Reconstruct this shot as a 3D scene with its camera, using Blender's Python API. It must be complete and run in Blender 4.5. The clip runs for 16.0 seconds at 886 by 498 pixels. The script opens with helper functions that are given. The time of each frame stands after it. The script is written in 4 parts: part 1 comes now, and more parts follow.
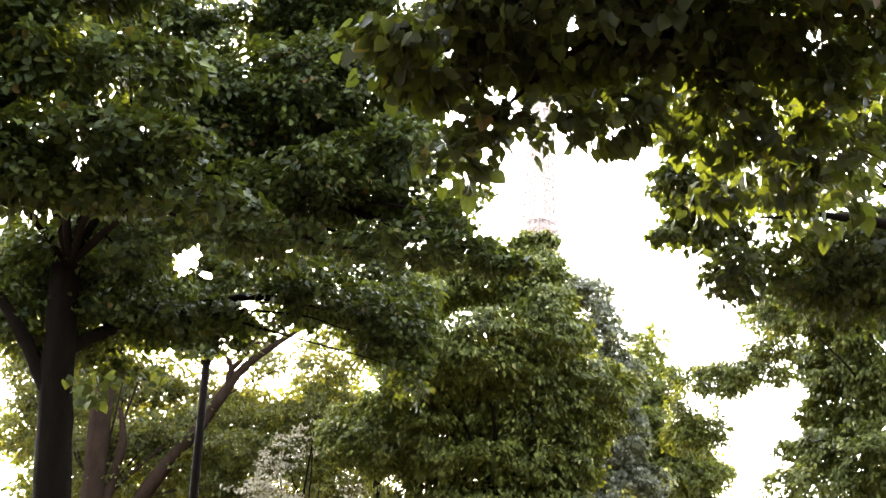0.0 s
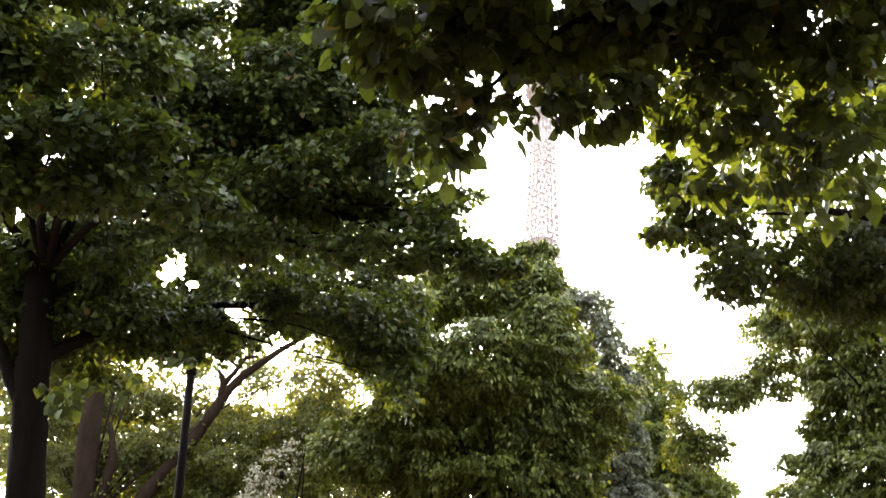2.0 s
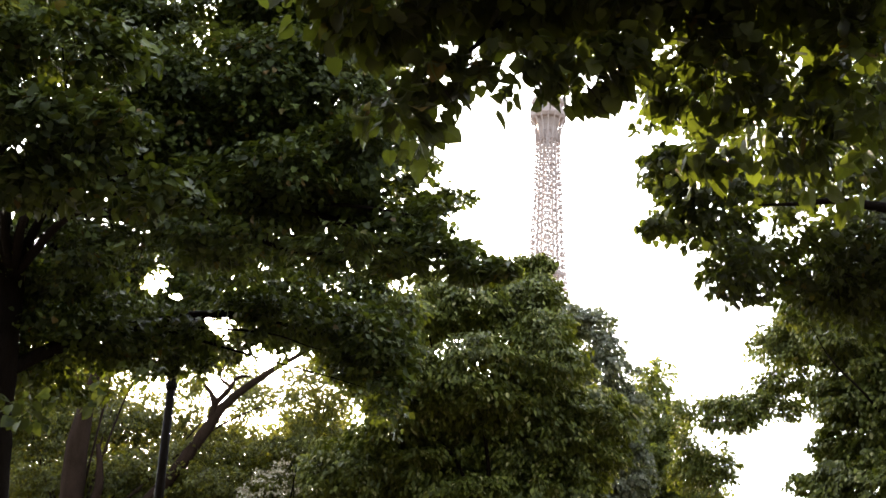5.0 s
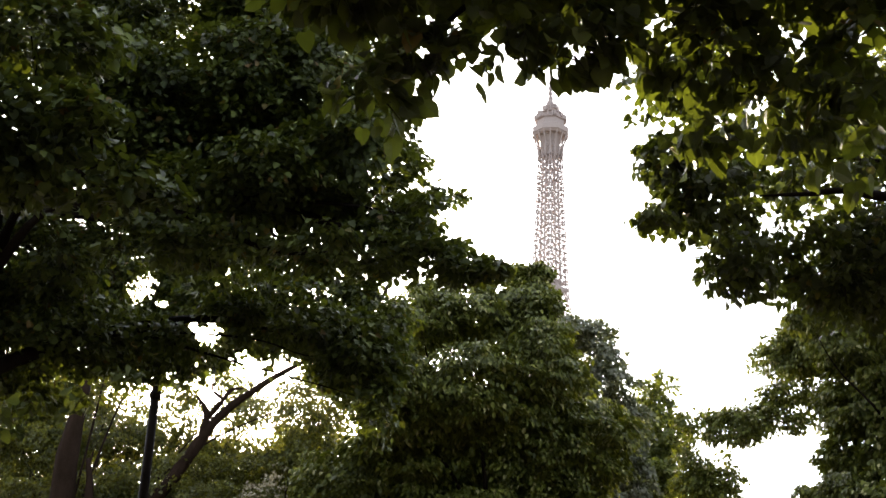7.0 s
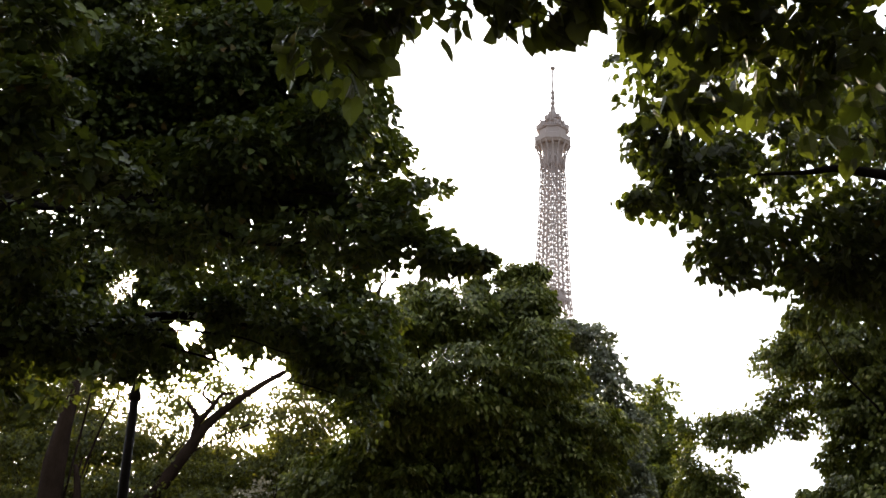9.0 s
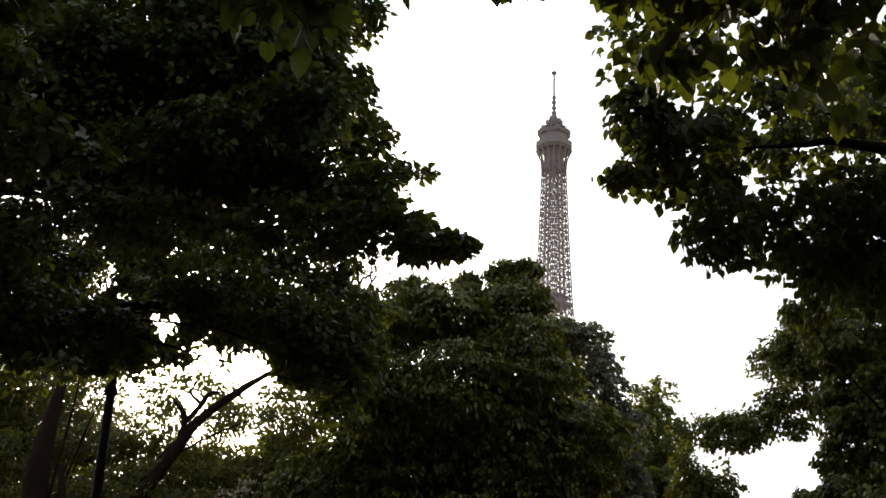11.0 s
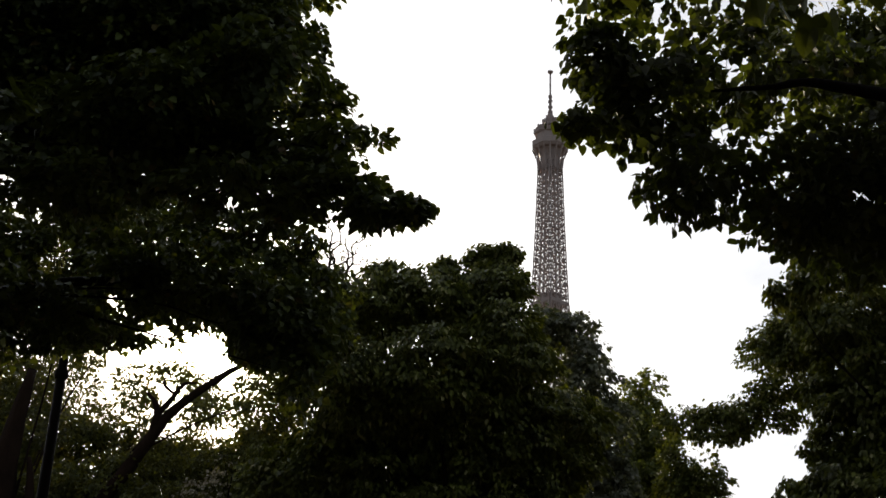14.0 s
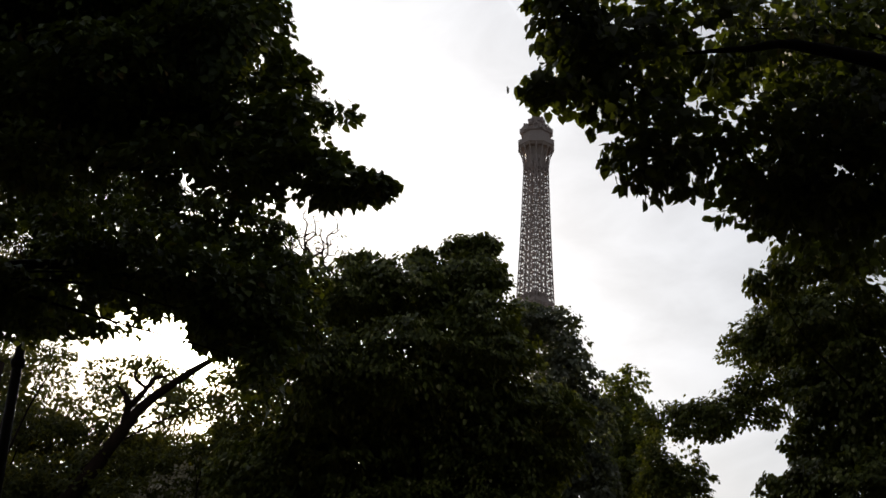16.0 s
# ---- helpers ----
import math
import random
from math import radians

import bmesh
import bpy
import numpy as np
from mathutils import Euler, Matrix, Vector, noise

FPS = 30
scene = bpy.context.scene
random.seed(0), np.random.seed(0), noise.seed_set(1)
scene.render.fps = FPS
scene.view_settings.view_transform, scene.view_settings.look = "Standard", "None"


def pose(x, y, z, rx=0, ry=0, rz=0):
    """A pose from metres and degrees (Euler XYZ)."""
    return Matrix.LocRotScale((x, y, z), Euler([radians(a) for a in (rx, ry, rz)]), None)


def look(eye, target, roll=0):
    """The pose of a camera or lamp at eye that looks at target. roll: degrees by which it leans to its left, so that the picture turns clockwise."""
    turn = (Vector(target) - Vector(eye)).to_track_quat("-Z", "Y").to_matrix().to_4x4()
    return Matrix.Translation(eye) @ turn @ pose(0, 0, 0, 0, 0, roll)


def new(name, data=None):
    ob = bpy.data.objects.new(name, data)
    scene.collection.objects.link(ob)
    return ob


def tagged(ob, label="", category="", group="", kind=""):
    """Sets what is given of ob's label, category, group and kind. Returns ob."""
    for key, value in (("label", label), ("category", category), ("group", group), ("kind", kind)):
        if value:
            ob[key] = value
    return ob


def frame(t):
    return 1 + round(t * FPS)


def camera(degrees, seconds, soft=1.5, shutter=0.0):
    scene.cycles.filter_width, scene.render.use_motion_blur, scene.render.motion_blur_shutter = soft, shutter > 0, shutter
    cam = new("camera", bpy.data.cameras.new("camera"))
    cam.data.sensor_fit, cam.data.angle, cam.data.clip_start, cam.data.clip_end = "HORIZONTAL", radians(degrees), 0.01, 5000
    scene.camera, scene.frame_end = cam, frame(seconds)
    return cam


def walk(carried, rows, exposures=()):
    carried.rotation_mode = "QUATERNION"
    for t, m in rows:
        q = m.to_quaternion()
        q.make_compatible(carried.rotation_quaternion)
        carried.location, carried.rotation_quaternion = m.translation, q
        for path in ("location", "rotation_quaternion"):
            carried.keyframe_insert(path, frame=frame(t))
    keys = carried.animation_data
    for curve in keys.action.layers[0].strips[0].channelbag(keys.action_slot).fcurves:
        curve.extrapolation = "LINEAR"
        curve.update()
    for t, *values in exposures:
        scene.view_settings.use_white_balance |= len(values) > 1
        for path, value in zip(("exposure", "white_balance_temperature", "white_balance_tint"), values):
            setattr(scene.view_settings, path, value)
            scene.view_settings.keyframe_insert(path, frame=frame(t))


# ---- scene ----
cam = camera(41.8, 16.0, 1.6)
METRES, EYE, TILT, LEAN, TURN = 4.5, 1.6, 0.0, -2.2, 0.0
ROWS = [
    (0.0, 0.0, 0.0, 0.0, -0.07, 20.06, -0.2),
    (0.5, 0.0086, 0.0308, 0.0037, -0.04, 20.21, -0.2),
    (1.0, 0.0177, 0.0607, 0.0033, 0.01, 20.39, -0.19),
    (1.5, 0.028, 0.0917, 0.0005, 0.05, 20.68, -0.17),
    (2.0, 0.0371, 0.1227, 0.0021, 0.09, 20.99, -0.14),
    (2.5, 0.0484, 0.1545, 0.0072, 0.13, 21.26, -0.13),
    (3.0, 0.0566, 0.1851, 0.0091, 0.18, 21.44, -0.11),
    (3.5, 0.0639, 0.2144, 0.0082, 0.23, 21.59, -0.11),
    (4.0, 0.0701, 0.2439, 0.0061, 0.29, 21.82, -0.11),
    (6.5, 0.1049, 0.3924, 0.0145, 0.53, 22.94, -0.1),
    (7.0, 0.1141, 0.4234, 0.0144, 0.57, 23.14, -0.08),
    (7.5, 0.1262, 0.4531, 0.0177, 0.62, 23.33, -0.07),
    (8.0, 0.1371, 0.4833, 0.02, 0.67, 23.46, -0.05),
    (8.5, 0.1476, 0.5118, 0.019, 0.71, 23.54, -0.02),
    (9.0, 0.1577, 0.542, 0.0159, 0.76, 23.65, -0.01),
    (11.5, 0.2189, 0.6873, 0.0187, 0.81, 23.92, -0.1),
    (12.0, 0.2357, 0.7212, 0.0184, 0.82, 23.93, -0.08),
    (12.5, 0.2519, 0.7505, 0.0226, 0.78, 23.9, -0.05),
    (13.0, 0.2651, 0.7775, 0.026, 0.74, 23.88, -0.03),
    (13.5, 0.2752, 0.8041, 0.0258, 0.7, 23.88, -0.02),
    (14.0, 0.2849, 0.8315, 0.0235, 0.66, 23.89, -0.04),
    (14.5, 0.2938, 0.8605, 0.0231, 0.57, 23.9, -0.04),
    (15.0, 0.3036, 0.885, 0.0262, 0.41, 23.9, -0.05),
    (15.5, 0.3144, 0.9122, 0.0296, 0.2, 23.9, -0.03),
    (16.0, 0.3252, 0.9392, 0.0298, -0.07, 23.87, 0.02),
]
EXPOSURES = [(0.0, 4.5), (1.5, 4.2), (3.5, 3.8), (5.0, 3.4), (7.0, 2.9), (9.0, 2.32), (11.5, 1.18), (12.5, 0.85), (14.5, 0.44), (16.0, 0.17)]
walk(cam, [(t, pose(0, 0, EYE, TILT, LEAN, TURN) @ pose(METRES * x, METRES * y, METRES * z, 90 + pitch, roll, yaw)) for t, x, y, z, yaw, pitch, roll in ROWS], EXPOSURES)

# ---- sky and sun ----
SUN_AZ, SUN_EL = radians(-14.0), radians(18.3)
SUN_WAY = Vector((math.sin(SUN_AZ) * math.cos(SUN_EL), math.cos(SUN_AZ) * math.cos(SUN_EL), math.sin(SUN_EL)))


def node(tree, kind, x=None, **values):
    n = tree.nodes.new(kind)
    if "operation" in values:
        n.operation = values["operation"]
    if "data_type" in values:
        n.data_type = values["data_type"]
    if "blend_type" in values:
        n.blend_type = values["blend_type"]
    for i, v in (x or {}).items():
        n.inputs[i].default_value = v
    return n


def build_world():
    w = bpy.data.worlds.new("evening_sky")
    scene.world = w
    w.use_nodes = True
    t = w.node_tree
    t.nodes.clear()
    out = node(t, "ShaderNodeOutputWorld")
    bg = node(t, "ShaderNodeBackground")
    sky = node(t, "ShaderNodeTexSky")
    sky.sky_type, sky.sun_disc, sky.sun_elevation, sky.sun_rotation = "NISHITA", False, SUN_EL, SUN_AZ
    sky.air_density, sky.dust_density, sky.ozone_density = 1.0, 2.5, 1.0
    dim = node(t, "ShaderNodeVectorMath", operation="SCALE")
    dim.inputs["Scale"].default_value = 0.022
    t.links.new(sky.outputs[0], dim.inputs[0])
    co = node(t, "ShaderNodeTexCoord")
    # thin cloud veil, brighter towards the sun
    dot = node(t, "ShaderNodeVectorMath", operation="DOT_PRODUCT")
    dot.inputs[1].default_value = SUN_WAY
    t.links.new(co.outputs["Generated"], dot.inputs[0])
    pos = node(t, "ShaderNodeMath", operation="MAXIMUM", x={1: 0.0})
    t.links.new(dot.outputs["Value"], pos.inputs[0])

    def glow(terms):
        total = None
        for power, gain in terms:
            p = node(t, "ShaderNodeMath", operation="POWER", x={1: power})
            t.links.new(pos.outputs[0], p.inputs[0])
            g = node(t, "ShaderNodeMath", operation="MULTIPLY", x={1: gain})
            t.links.new(p.outputs[0], g.inputs[0])
            if total is not None:
                a = node(t, "ShaderNodeMath", operation="ADD")
                t.links.new(total, a.inputs[0])
                t.links.new(g.outputs[0], a.inputs[1])
                total = a.outputs[0]
            else:
                total = g.outputs[0]
        return total

    total = glow(((0.0, 0.15), (2.0, 0.34), (8.0, 0.45), (60.0, 0.5)))
    halo = glow(((700.0, 12.0), (4000.0, 30.0), (14000.0, 150.0)))
    # a faint straight vapour trail
    side = node(t, "ShaderNodeVectorMath", operation="DOT_PRODUCT")
    side.inputs[1].default_value = (-0.78372, 0.38681, -0.48596)
    t.links.new(co.outputs["Generated"], side.inputs[0])
    off = node(t, "ShaderNodeMath", operation="ABSOLUTE")
    t.links.new(side.outputs["Value"], off.inputs[0])
    trail = node(t, "ShaderNodeMapRange", x={"From Min": 0.0005, "From Max": 0.0024, "To Min": 1.0, "To Max": 0.0})
    t.links.new(off.outputs[0], trail.inputs["Value"])
    broken = node(t, "ShaderNodeTexNoise", x={"Scale": 14.0, "Detail": 3.0})
    t.links.new(co.outputs["Generated"], broken.inputs["Vector"])
    torn = node(t, "ShaderNodeMapRange", x={"From Min": 0.48, "From Max": 0.62, "To Min": 0.0, "To Max": 0.16})
    t.links.new(broken.outputs["Fac"], torn.inputs["Value"])
    streak = node(t, "ShaderNodeMath", operation="MULTIPLY")
    t.links.new(trail.outputs[0], streak.inputs[0])
    t.links.new(torn.outputs[0], streak.inputs[1])
    stretch = node(t, "ShaderNodeMapping")
    stretch.inputs["Scale"].default_value = (3.0, 3.0, 7.0)
    stretch.inputs["Rotation"].default_value = (0.0, 0.5, 0.3)
    t.links.new(co.outputs["Generated"], stretch.inputs[0])
    cloud = node(t, "ShaderNodeTexNoise", x={"Scale": 2.2, "Detail": 7.0, "Roughness": 0.55, "Distortion": 0.4})
    t.links.new(stretch.outputs[0], cloud.inputs["Vector"])
    veil = node(t, "ShaderNodeMapRange", x={"From Min": 0.35, "From Max": 0.62, "To Min": 0.78, "To Max": 1.0})
    t.links.new(cloud.outputs["Fac"], veil.inputs["Value"])
    lit = node(t, "ShaderNodeMath", operation="MULTIPLY")
    t.links.new(total, lit.inputs[0])
    covered = node(t, "ShaderNodeMath", operation="ADD")
    t.links.new(veil.outputs[0], covered.inputs[0])
    t.links.new(streak.outputs[0], covered.inputs[1])
    t.links.new(covered.outputs[0], lit.inputs[1])
    col = node(t, "ShaderNodeVectorMath", operation="SCALE")
    col.inputs[0].default_value = (0.965, 0.985, 1.03)
    t.links.new(lit.outputs[0], col.inputs["Scale"])
    both = node(t, "ShaderNodeVectorMath", operation="ADD")
    t.links.new(dim.outputs[0], both.inputs[0])
    t.links.new(col.outputs[0], both.inputs[1])
    warm_col = node(t, "ShaderNodeVectorMath", operation="SCALE")
    warm_col.inputs[0].default_value = (1.0, 0.86, 0.62)
    t.links.new(halo, warm_col.inputs["Scale"])
    all_sky = node(t, "ShaderNodeVectorMath", operation="ADD")
    t.links.new(both.outputs[0], all_sky.inputs[0])
    t.links.new(warm_col.outputs[0], all_sky.inputs[1])
    t.links.new(all_sky.outputs[0], bg.inputs[0])
    t.links.new(bg.outputs[0], out.inputs[0])


build_world()
sun = new("sun", bpy.data.lights.new("sun", "SUN"))
sun.data.energy, sun.data.angle, sun.data.color = 2.0, radians(0.6), (1.0, 0.84, 0.62)
sun.matrix_world = look(SUN_WAY * 100, (0, 0, 0))


# ---- materials ----
def material(name):
    m = bpy.data.materials.new(name)
    m.use_nodes = True
    m.node_tree.nodes.clear()
    return m, m.node_tree, node(m.node_tree, "ShaderNodeOutputMaterial")


def ramp(t, stops):
    r = node(t, "ShaderNodeValToRGB")
    while len(r.color_ramp.elements) < len(stops):
        r.color_ramp.elements.new(0.5)
    for e, (at, colour) in zip(r.color_ramp.elements, stops):
        e.position, e.color = at, (*colour, 1)
    return r


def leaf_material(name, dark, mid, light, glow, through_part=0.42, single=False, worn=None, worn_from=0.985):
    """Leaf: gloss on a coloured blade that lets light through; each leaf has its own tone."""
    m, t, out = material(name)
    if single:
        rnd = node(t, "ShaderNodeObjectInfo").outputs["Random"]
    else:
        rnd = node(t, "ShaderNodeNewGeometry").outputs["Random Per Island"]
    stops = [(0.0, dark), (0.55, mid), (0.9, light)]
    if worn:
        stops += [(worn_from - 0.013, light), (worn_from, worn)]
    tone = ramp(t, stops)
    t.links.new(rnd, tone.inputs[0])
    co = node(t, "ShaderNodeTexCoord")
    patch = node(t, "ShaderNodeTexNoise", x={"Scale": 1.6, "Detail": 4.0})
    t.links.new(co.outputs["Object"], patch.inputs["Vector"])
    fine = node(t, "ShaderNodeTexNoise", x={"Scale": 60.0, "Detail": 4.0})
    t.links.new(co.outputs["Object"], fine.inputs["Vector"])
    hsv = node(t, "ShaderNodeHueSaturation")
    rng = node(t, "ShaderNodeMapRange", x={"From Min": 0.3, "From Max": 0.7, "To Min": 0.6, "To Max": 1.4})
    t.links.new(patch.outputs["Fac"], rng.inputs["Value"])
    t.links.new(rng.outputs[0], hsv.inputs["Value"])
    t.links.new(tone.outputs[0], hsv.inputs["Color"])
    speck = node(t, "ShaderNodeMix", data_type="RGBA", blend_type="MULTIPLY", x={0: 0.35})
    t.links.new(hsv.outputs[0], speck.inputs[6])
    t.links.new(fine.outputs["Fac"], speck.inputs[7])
    blade = node(t, "ShaderNodeBsdfPrincipled", x={"Roughness": 0.52})
    blade.inputs["Specular IOR Level"].default_value = 0.22
    t.links.new(speck.outputs[2], blade.inputs["Base Color"])
    bump = node(t, "ShaderNodeBump", x={"Strength": 0.25, "Distance": 0.01})
    t.links.new(fine.outputs["Fac"], bump.inputs["Height"])
    t.links.new(bump.outputs[0], blade.inputs["Normal"])
    trans = node(t, "ShaderNodeBsdfTranslucent")
    gl = node(t, "ShaderNodeMix", data_type="RGBA", blend_type="MULTIPLY", x={0: 1.0})
    gl.inputs[6].default_value = (*glow, 1)
    lift = node(t, "ShaderNodeMapRange", x={"From Min": 0.0, "From Max": 1.0, "To Min": 0.45, "To Max": 1.15})
    t.links.new(rnd, lift.inputs["Value"])
    t.links.new(lift.outputs[0], gl.inputs[7])
    t.links.new(gl.outputs[2], trans.inputs["Color"])
    mix = node(t, "ShaderNodeMixShader", x={0: through_part})
    t.links.new(blade.outputs[0], mix.inputs[1])
    t.links.new(trans.outputs[0], mix.inputs[2])
    t.links.new(mix.outputs[0], out.inputs[0])
    return m


def rough_material(name, a, b, scale, stretch=(1, 1, 1), rough=0.85, bump_size=0.02, bump=0.6, metal=0.0, gloss=0.04):
    m, t, out = material(name)
    co = node(t, "ShaderNodeTexCoord")
    mp = node(t, "ShaderNodeMapping")
    mp.inputs["Scale"].default_value = stretch
    t.links.new(co.outputs["Object"], mp.inputs[0])
    big = node(t, "ShaderNodeTexNoise", x={"Scale": scale, "Detail": 6.0, "Roughness": 0.6})
    small = node(t, "ShaderNodeTexNoise", x={"Scale": scale * 9, "Detail": 8.0, "Roughness": 0.65})
    for n in (big, small):
        t.links.new(mp.outputs[0], n.inputs["Vector"])
    both = node(t, "ShaderNodeMath", operation="MULTIPLY_ADD", x={1: 0.5})
    t.links.new(small.outputs["Fac"], both.inputs[0])
    half = node(t, "ShaderNodeMath", operation="MULTIPLY", x={1: 0.5})
    t.links.new(big.outputs["Fac"], half.inputs[0])
    t.links.new(half.outputs[0], both.inputs[2])
    tone = ramp(t, [(0.32, a), (0.68, b)])
    t.links.new(both.outputs[0], tone.inputs[0])
    s = node(t, "ShaderNodeBsdfPrincipled", x={"Roughness": rough, "Metallic": metal, "Specular IOR Level": gloss})
    t.links.new(tone.outputs[0], s.inputs["Base Color"])
    bp = node(t, "ShaderNodeBump", x={"Strength": bump, "Distance": bump_size})
    t.links.new(both.outputs[0], bp.inputs["Height"])
    t.links.new(bp.outputs[0], s.inputs["Normal"])
    t.links.new(s.outputs[0], out.inputs[0])
    return m


LIME_GLOW = (0.24, 0.30, 0.022)
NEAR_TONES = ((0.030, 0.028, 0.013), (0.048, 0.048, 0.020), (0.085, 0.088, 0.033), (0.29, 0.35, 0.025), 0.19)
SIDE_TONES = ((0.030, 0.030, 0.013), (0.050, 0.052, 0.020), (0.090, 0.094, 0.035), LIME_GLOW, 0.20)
LINDEN_TONES = ((0.024, 0.032, 0.009), (0.057, 0.074, 0.018), (0.125, 0.150, 0.038), (0.30, 0.36, 0.025), 0.11)
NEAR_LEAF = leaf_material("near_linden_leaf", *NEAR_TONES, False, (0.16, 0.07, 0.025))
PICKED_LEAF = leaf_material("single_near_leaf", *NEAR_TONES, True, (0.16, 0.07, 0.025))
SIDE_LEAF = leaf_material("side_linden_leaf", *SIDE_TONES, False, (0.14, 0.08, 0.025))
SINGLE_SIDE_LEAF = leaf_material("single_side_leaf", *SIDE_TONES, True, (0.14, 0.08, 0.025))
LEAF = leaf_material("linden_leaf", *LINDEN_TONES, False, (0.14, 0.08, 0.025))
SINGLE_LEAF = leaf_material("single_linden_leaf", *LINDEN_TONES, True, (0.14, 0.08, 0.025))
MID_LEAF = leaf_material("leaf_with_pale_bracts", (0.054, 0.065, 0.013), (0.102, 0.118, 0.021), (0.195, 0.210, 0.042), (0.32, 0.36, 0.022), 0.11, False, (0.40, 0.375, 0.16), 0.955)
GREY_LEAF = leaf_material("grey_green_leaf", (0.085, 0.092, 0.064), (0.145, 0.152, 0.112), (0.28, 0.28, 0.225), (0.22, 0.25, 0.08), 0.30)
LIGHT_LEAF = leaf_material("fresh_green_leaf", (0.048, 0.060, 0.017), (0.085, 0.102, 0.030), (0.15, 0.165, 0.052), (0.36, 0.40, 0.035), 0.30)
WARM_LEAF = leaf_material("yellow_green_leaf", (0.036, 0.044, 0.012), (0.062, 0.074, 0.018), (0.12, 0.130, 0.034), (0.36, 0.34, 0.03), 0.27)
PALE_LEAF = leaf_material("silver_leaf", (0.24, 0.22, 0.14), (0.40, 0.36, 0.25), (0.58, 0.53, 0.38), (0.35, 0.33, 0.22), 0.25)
# bark colour taken down to near black, with the trunks' shade put into it
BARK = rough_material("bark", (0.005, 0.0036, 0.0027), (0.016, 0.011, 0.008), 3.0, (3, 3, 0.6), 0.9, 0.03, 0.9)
RED_BARK = rough_material("reddish_bark", (0.014, 0.009, 0.006), (0.038, 0.024, 0.017), 3.0, (2, 2, 0.7), 0.9, 0.03, 0.8)
TWIG = rough_material("twig_bark", (0.028, 0.021, 0.014), (0.06, 0.045, 0.03), 8.0, (1, 1, 1), 0.85, 0.004, 0.4)
PAINT = rough_material("dark_brown_paint", (0.006, 0.0042, 0.003), (0.013, 0.009, 0.0065), 5.0, (1, 1, 1), 0.6, 0.002, 0.25)
# brown tower paint, made paler to stand in for the haze in front
IRON = rough_material("hazed_tower_paint", (0.39, 0.33, 0.31), (0.48, 0.40, 0.375), 0.25, (1, 1, 1), 0.6, 0.02, 0.2)
BELT_GREEN = rough_material("dark_backdrop", (0.012, 0.018, 0.007), (0.045, 0.06, 0.02), 2.5, (1, 1, 1), 0.9, 0.15, 1.0)
GROUND = rough_material("dusty_park_ground", (0.06, 0.05, 0.036), (0.12, 0.10, 0.075), 0.6, (1, 1, 1), 0.95, 0.02, 0.7)


# ---- making meshes ----
def link_mesh(name, mesh, mat, parent=None, label=""):
    mesh.materials.append(mat)
    ob = new(name, mesh)
    if parent is not None:
        ob.parent = parent
    if label:
        tagged(ob, label)
    return ob


def part(name, bm, mat, parent=None, label="", smooth=True):
    mesh = bpy.data.meshes.new(name)
    for f in bm.faces:
        f.smooth = smooth
    bm.to_mesh(mesh)
    bm.free()
    return link_mesh(name, mesh, mat, parent, label)


def thing(name, place, label, category, group=""):
    ob = new(name)
    ob.location = place
    return tagged(ob, label, category, group)


def tube(bm, points, radii, sides=8, wobble=0.0, rng=None):
    """A tapered, closed tube along a line of points."""
    pts = [Vector(p) for p in points]
    rings = []
    side = Vector((1, 0, 0))
    for i, p in enumerate(pts):
        way = (pts[min(i + 1, len(pts) - 1)] - pts[max(i - 1, 0)]).normalized()
        side = (side - way * side.dot(way))
        if side.length < 0.05:
            side = way.orthogonal()
        side.normalize()
        up = way.cross(side)
        ring = []
        for k in range(sides):
            a = 2 * math.pi * k / sides
            r = radii[i] * (1 + (rng.uniform(-wobble, wobble) if rng else 0))
            ring.append(bm.verts.new(p + (side * math.cos(a) + up * math.sin(a)) * r))
        rings.append(ring)
    for a, b in zip(rings, rings[1:]):
        for k in range(sides):
            bm.faces.new((a[k], a[(k + 1) % sides], b[(k + 1) % sides], b[k]))
    bm.faces.new(rings[0][::-1])
    bm.faces.new(rings[-1])


def smooth_line(points, radii, steps=5):
    """A finer line through the points (Catmull-Rom), with radii between."""
    p = [Vector(q) for q in points]
    p = [p[0] * 2 - p[1]] + p + [p[-1] * 2 - p[-2]]
    line, fat = [], []
    for i in range(1, len(p) - 2):
        for s in range(steps):
            u = s / steps
            line.append(0.5 * (2 * p[i] + (p[i + 1] - p[i - 1]) * u + (2 * p[i - 1] - 5 * p[i] + 4 * p[i + 1] - p[i + 2]) * u * u
                               + (3 * p[i] - p[i - 1] - 3 * p[i + 1] + p[i + 2]) * u ** 3))
            fat.append(radii[i - 1] * (1 - u) + radii[i] * u)
    line.append(p[-2])
    fat.append(radii[-1])
    return line, fat


def limb(name, points, radii, mat, parent, sides=8, seed=1, label=""):
    bm = bmesh.new()
    line, fat = smooth_line(points, radii)
    base = Vector(parent.location)
    tube(bm, [q - base for q in line], fat, sides, 0.10, random.Random(seed))
    return part(name, bm, mat, parent, label)


# leaf outlines: x across, y along, z off the blade, in leaf lengths
HEART_V = np.array([(0, 0, 0), (0, .5, -.03), (0, 1, -.13), (-.24, -.13, .04), (-.47, .2, .1), (-.35, .6, .05),
                    (.24, -.13, .04), (.47, .2, .1), (.35, .6, .05)])
HEART_F = np.array([(0, 4, 3), (0, 1, 4), (1, 5, 4), (1, 2, 5), (0, 6, 7), (0, 7, 1), (1, 7, 8), (1, 8, 2)])
BLADE_V = np.array([(0, -.05, 0), (0, 1, -.1), (-.42, .2, .1), (-.33, .62, .05), (.42, .2, .1), (.33, .62, .05)])
BLADE_F = np.array([(0, 3, 2), (0, 1, 3), (0, 4, 5), (0, 5, 1)])


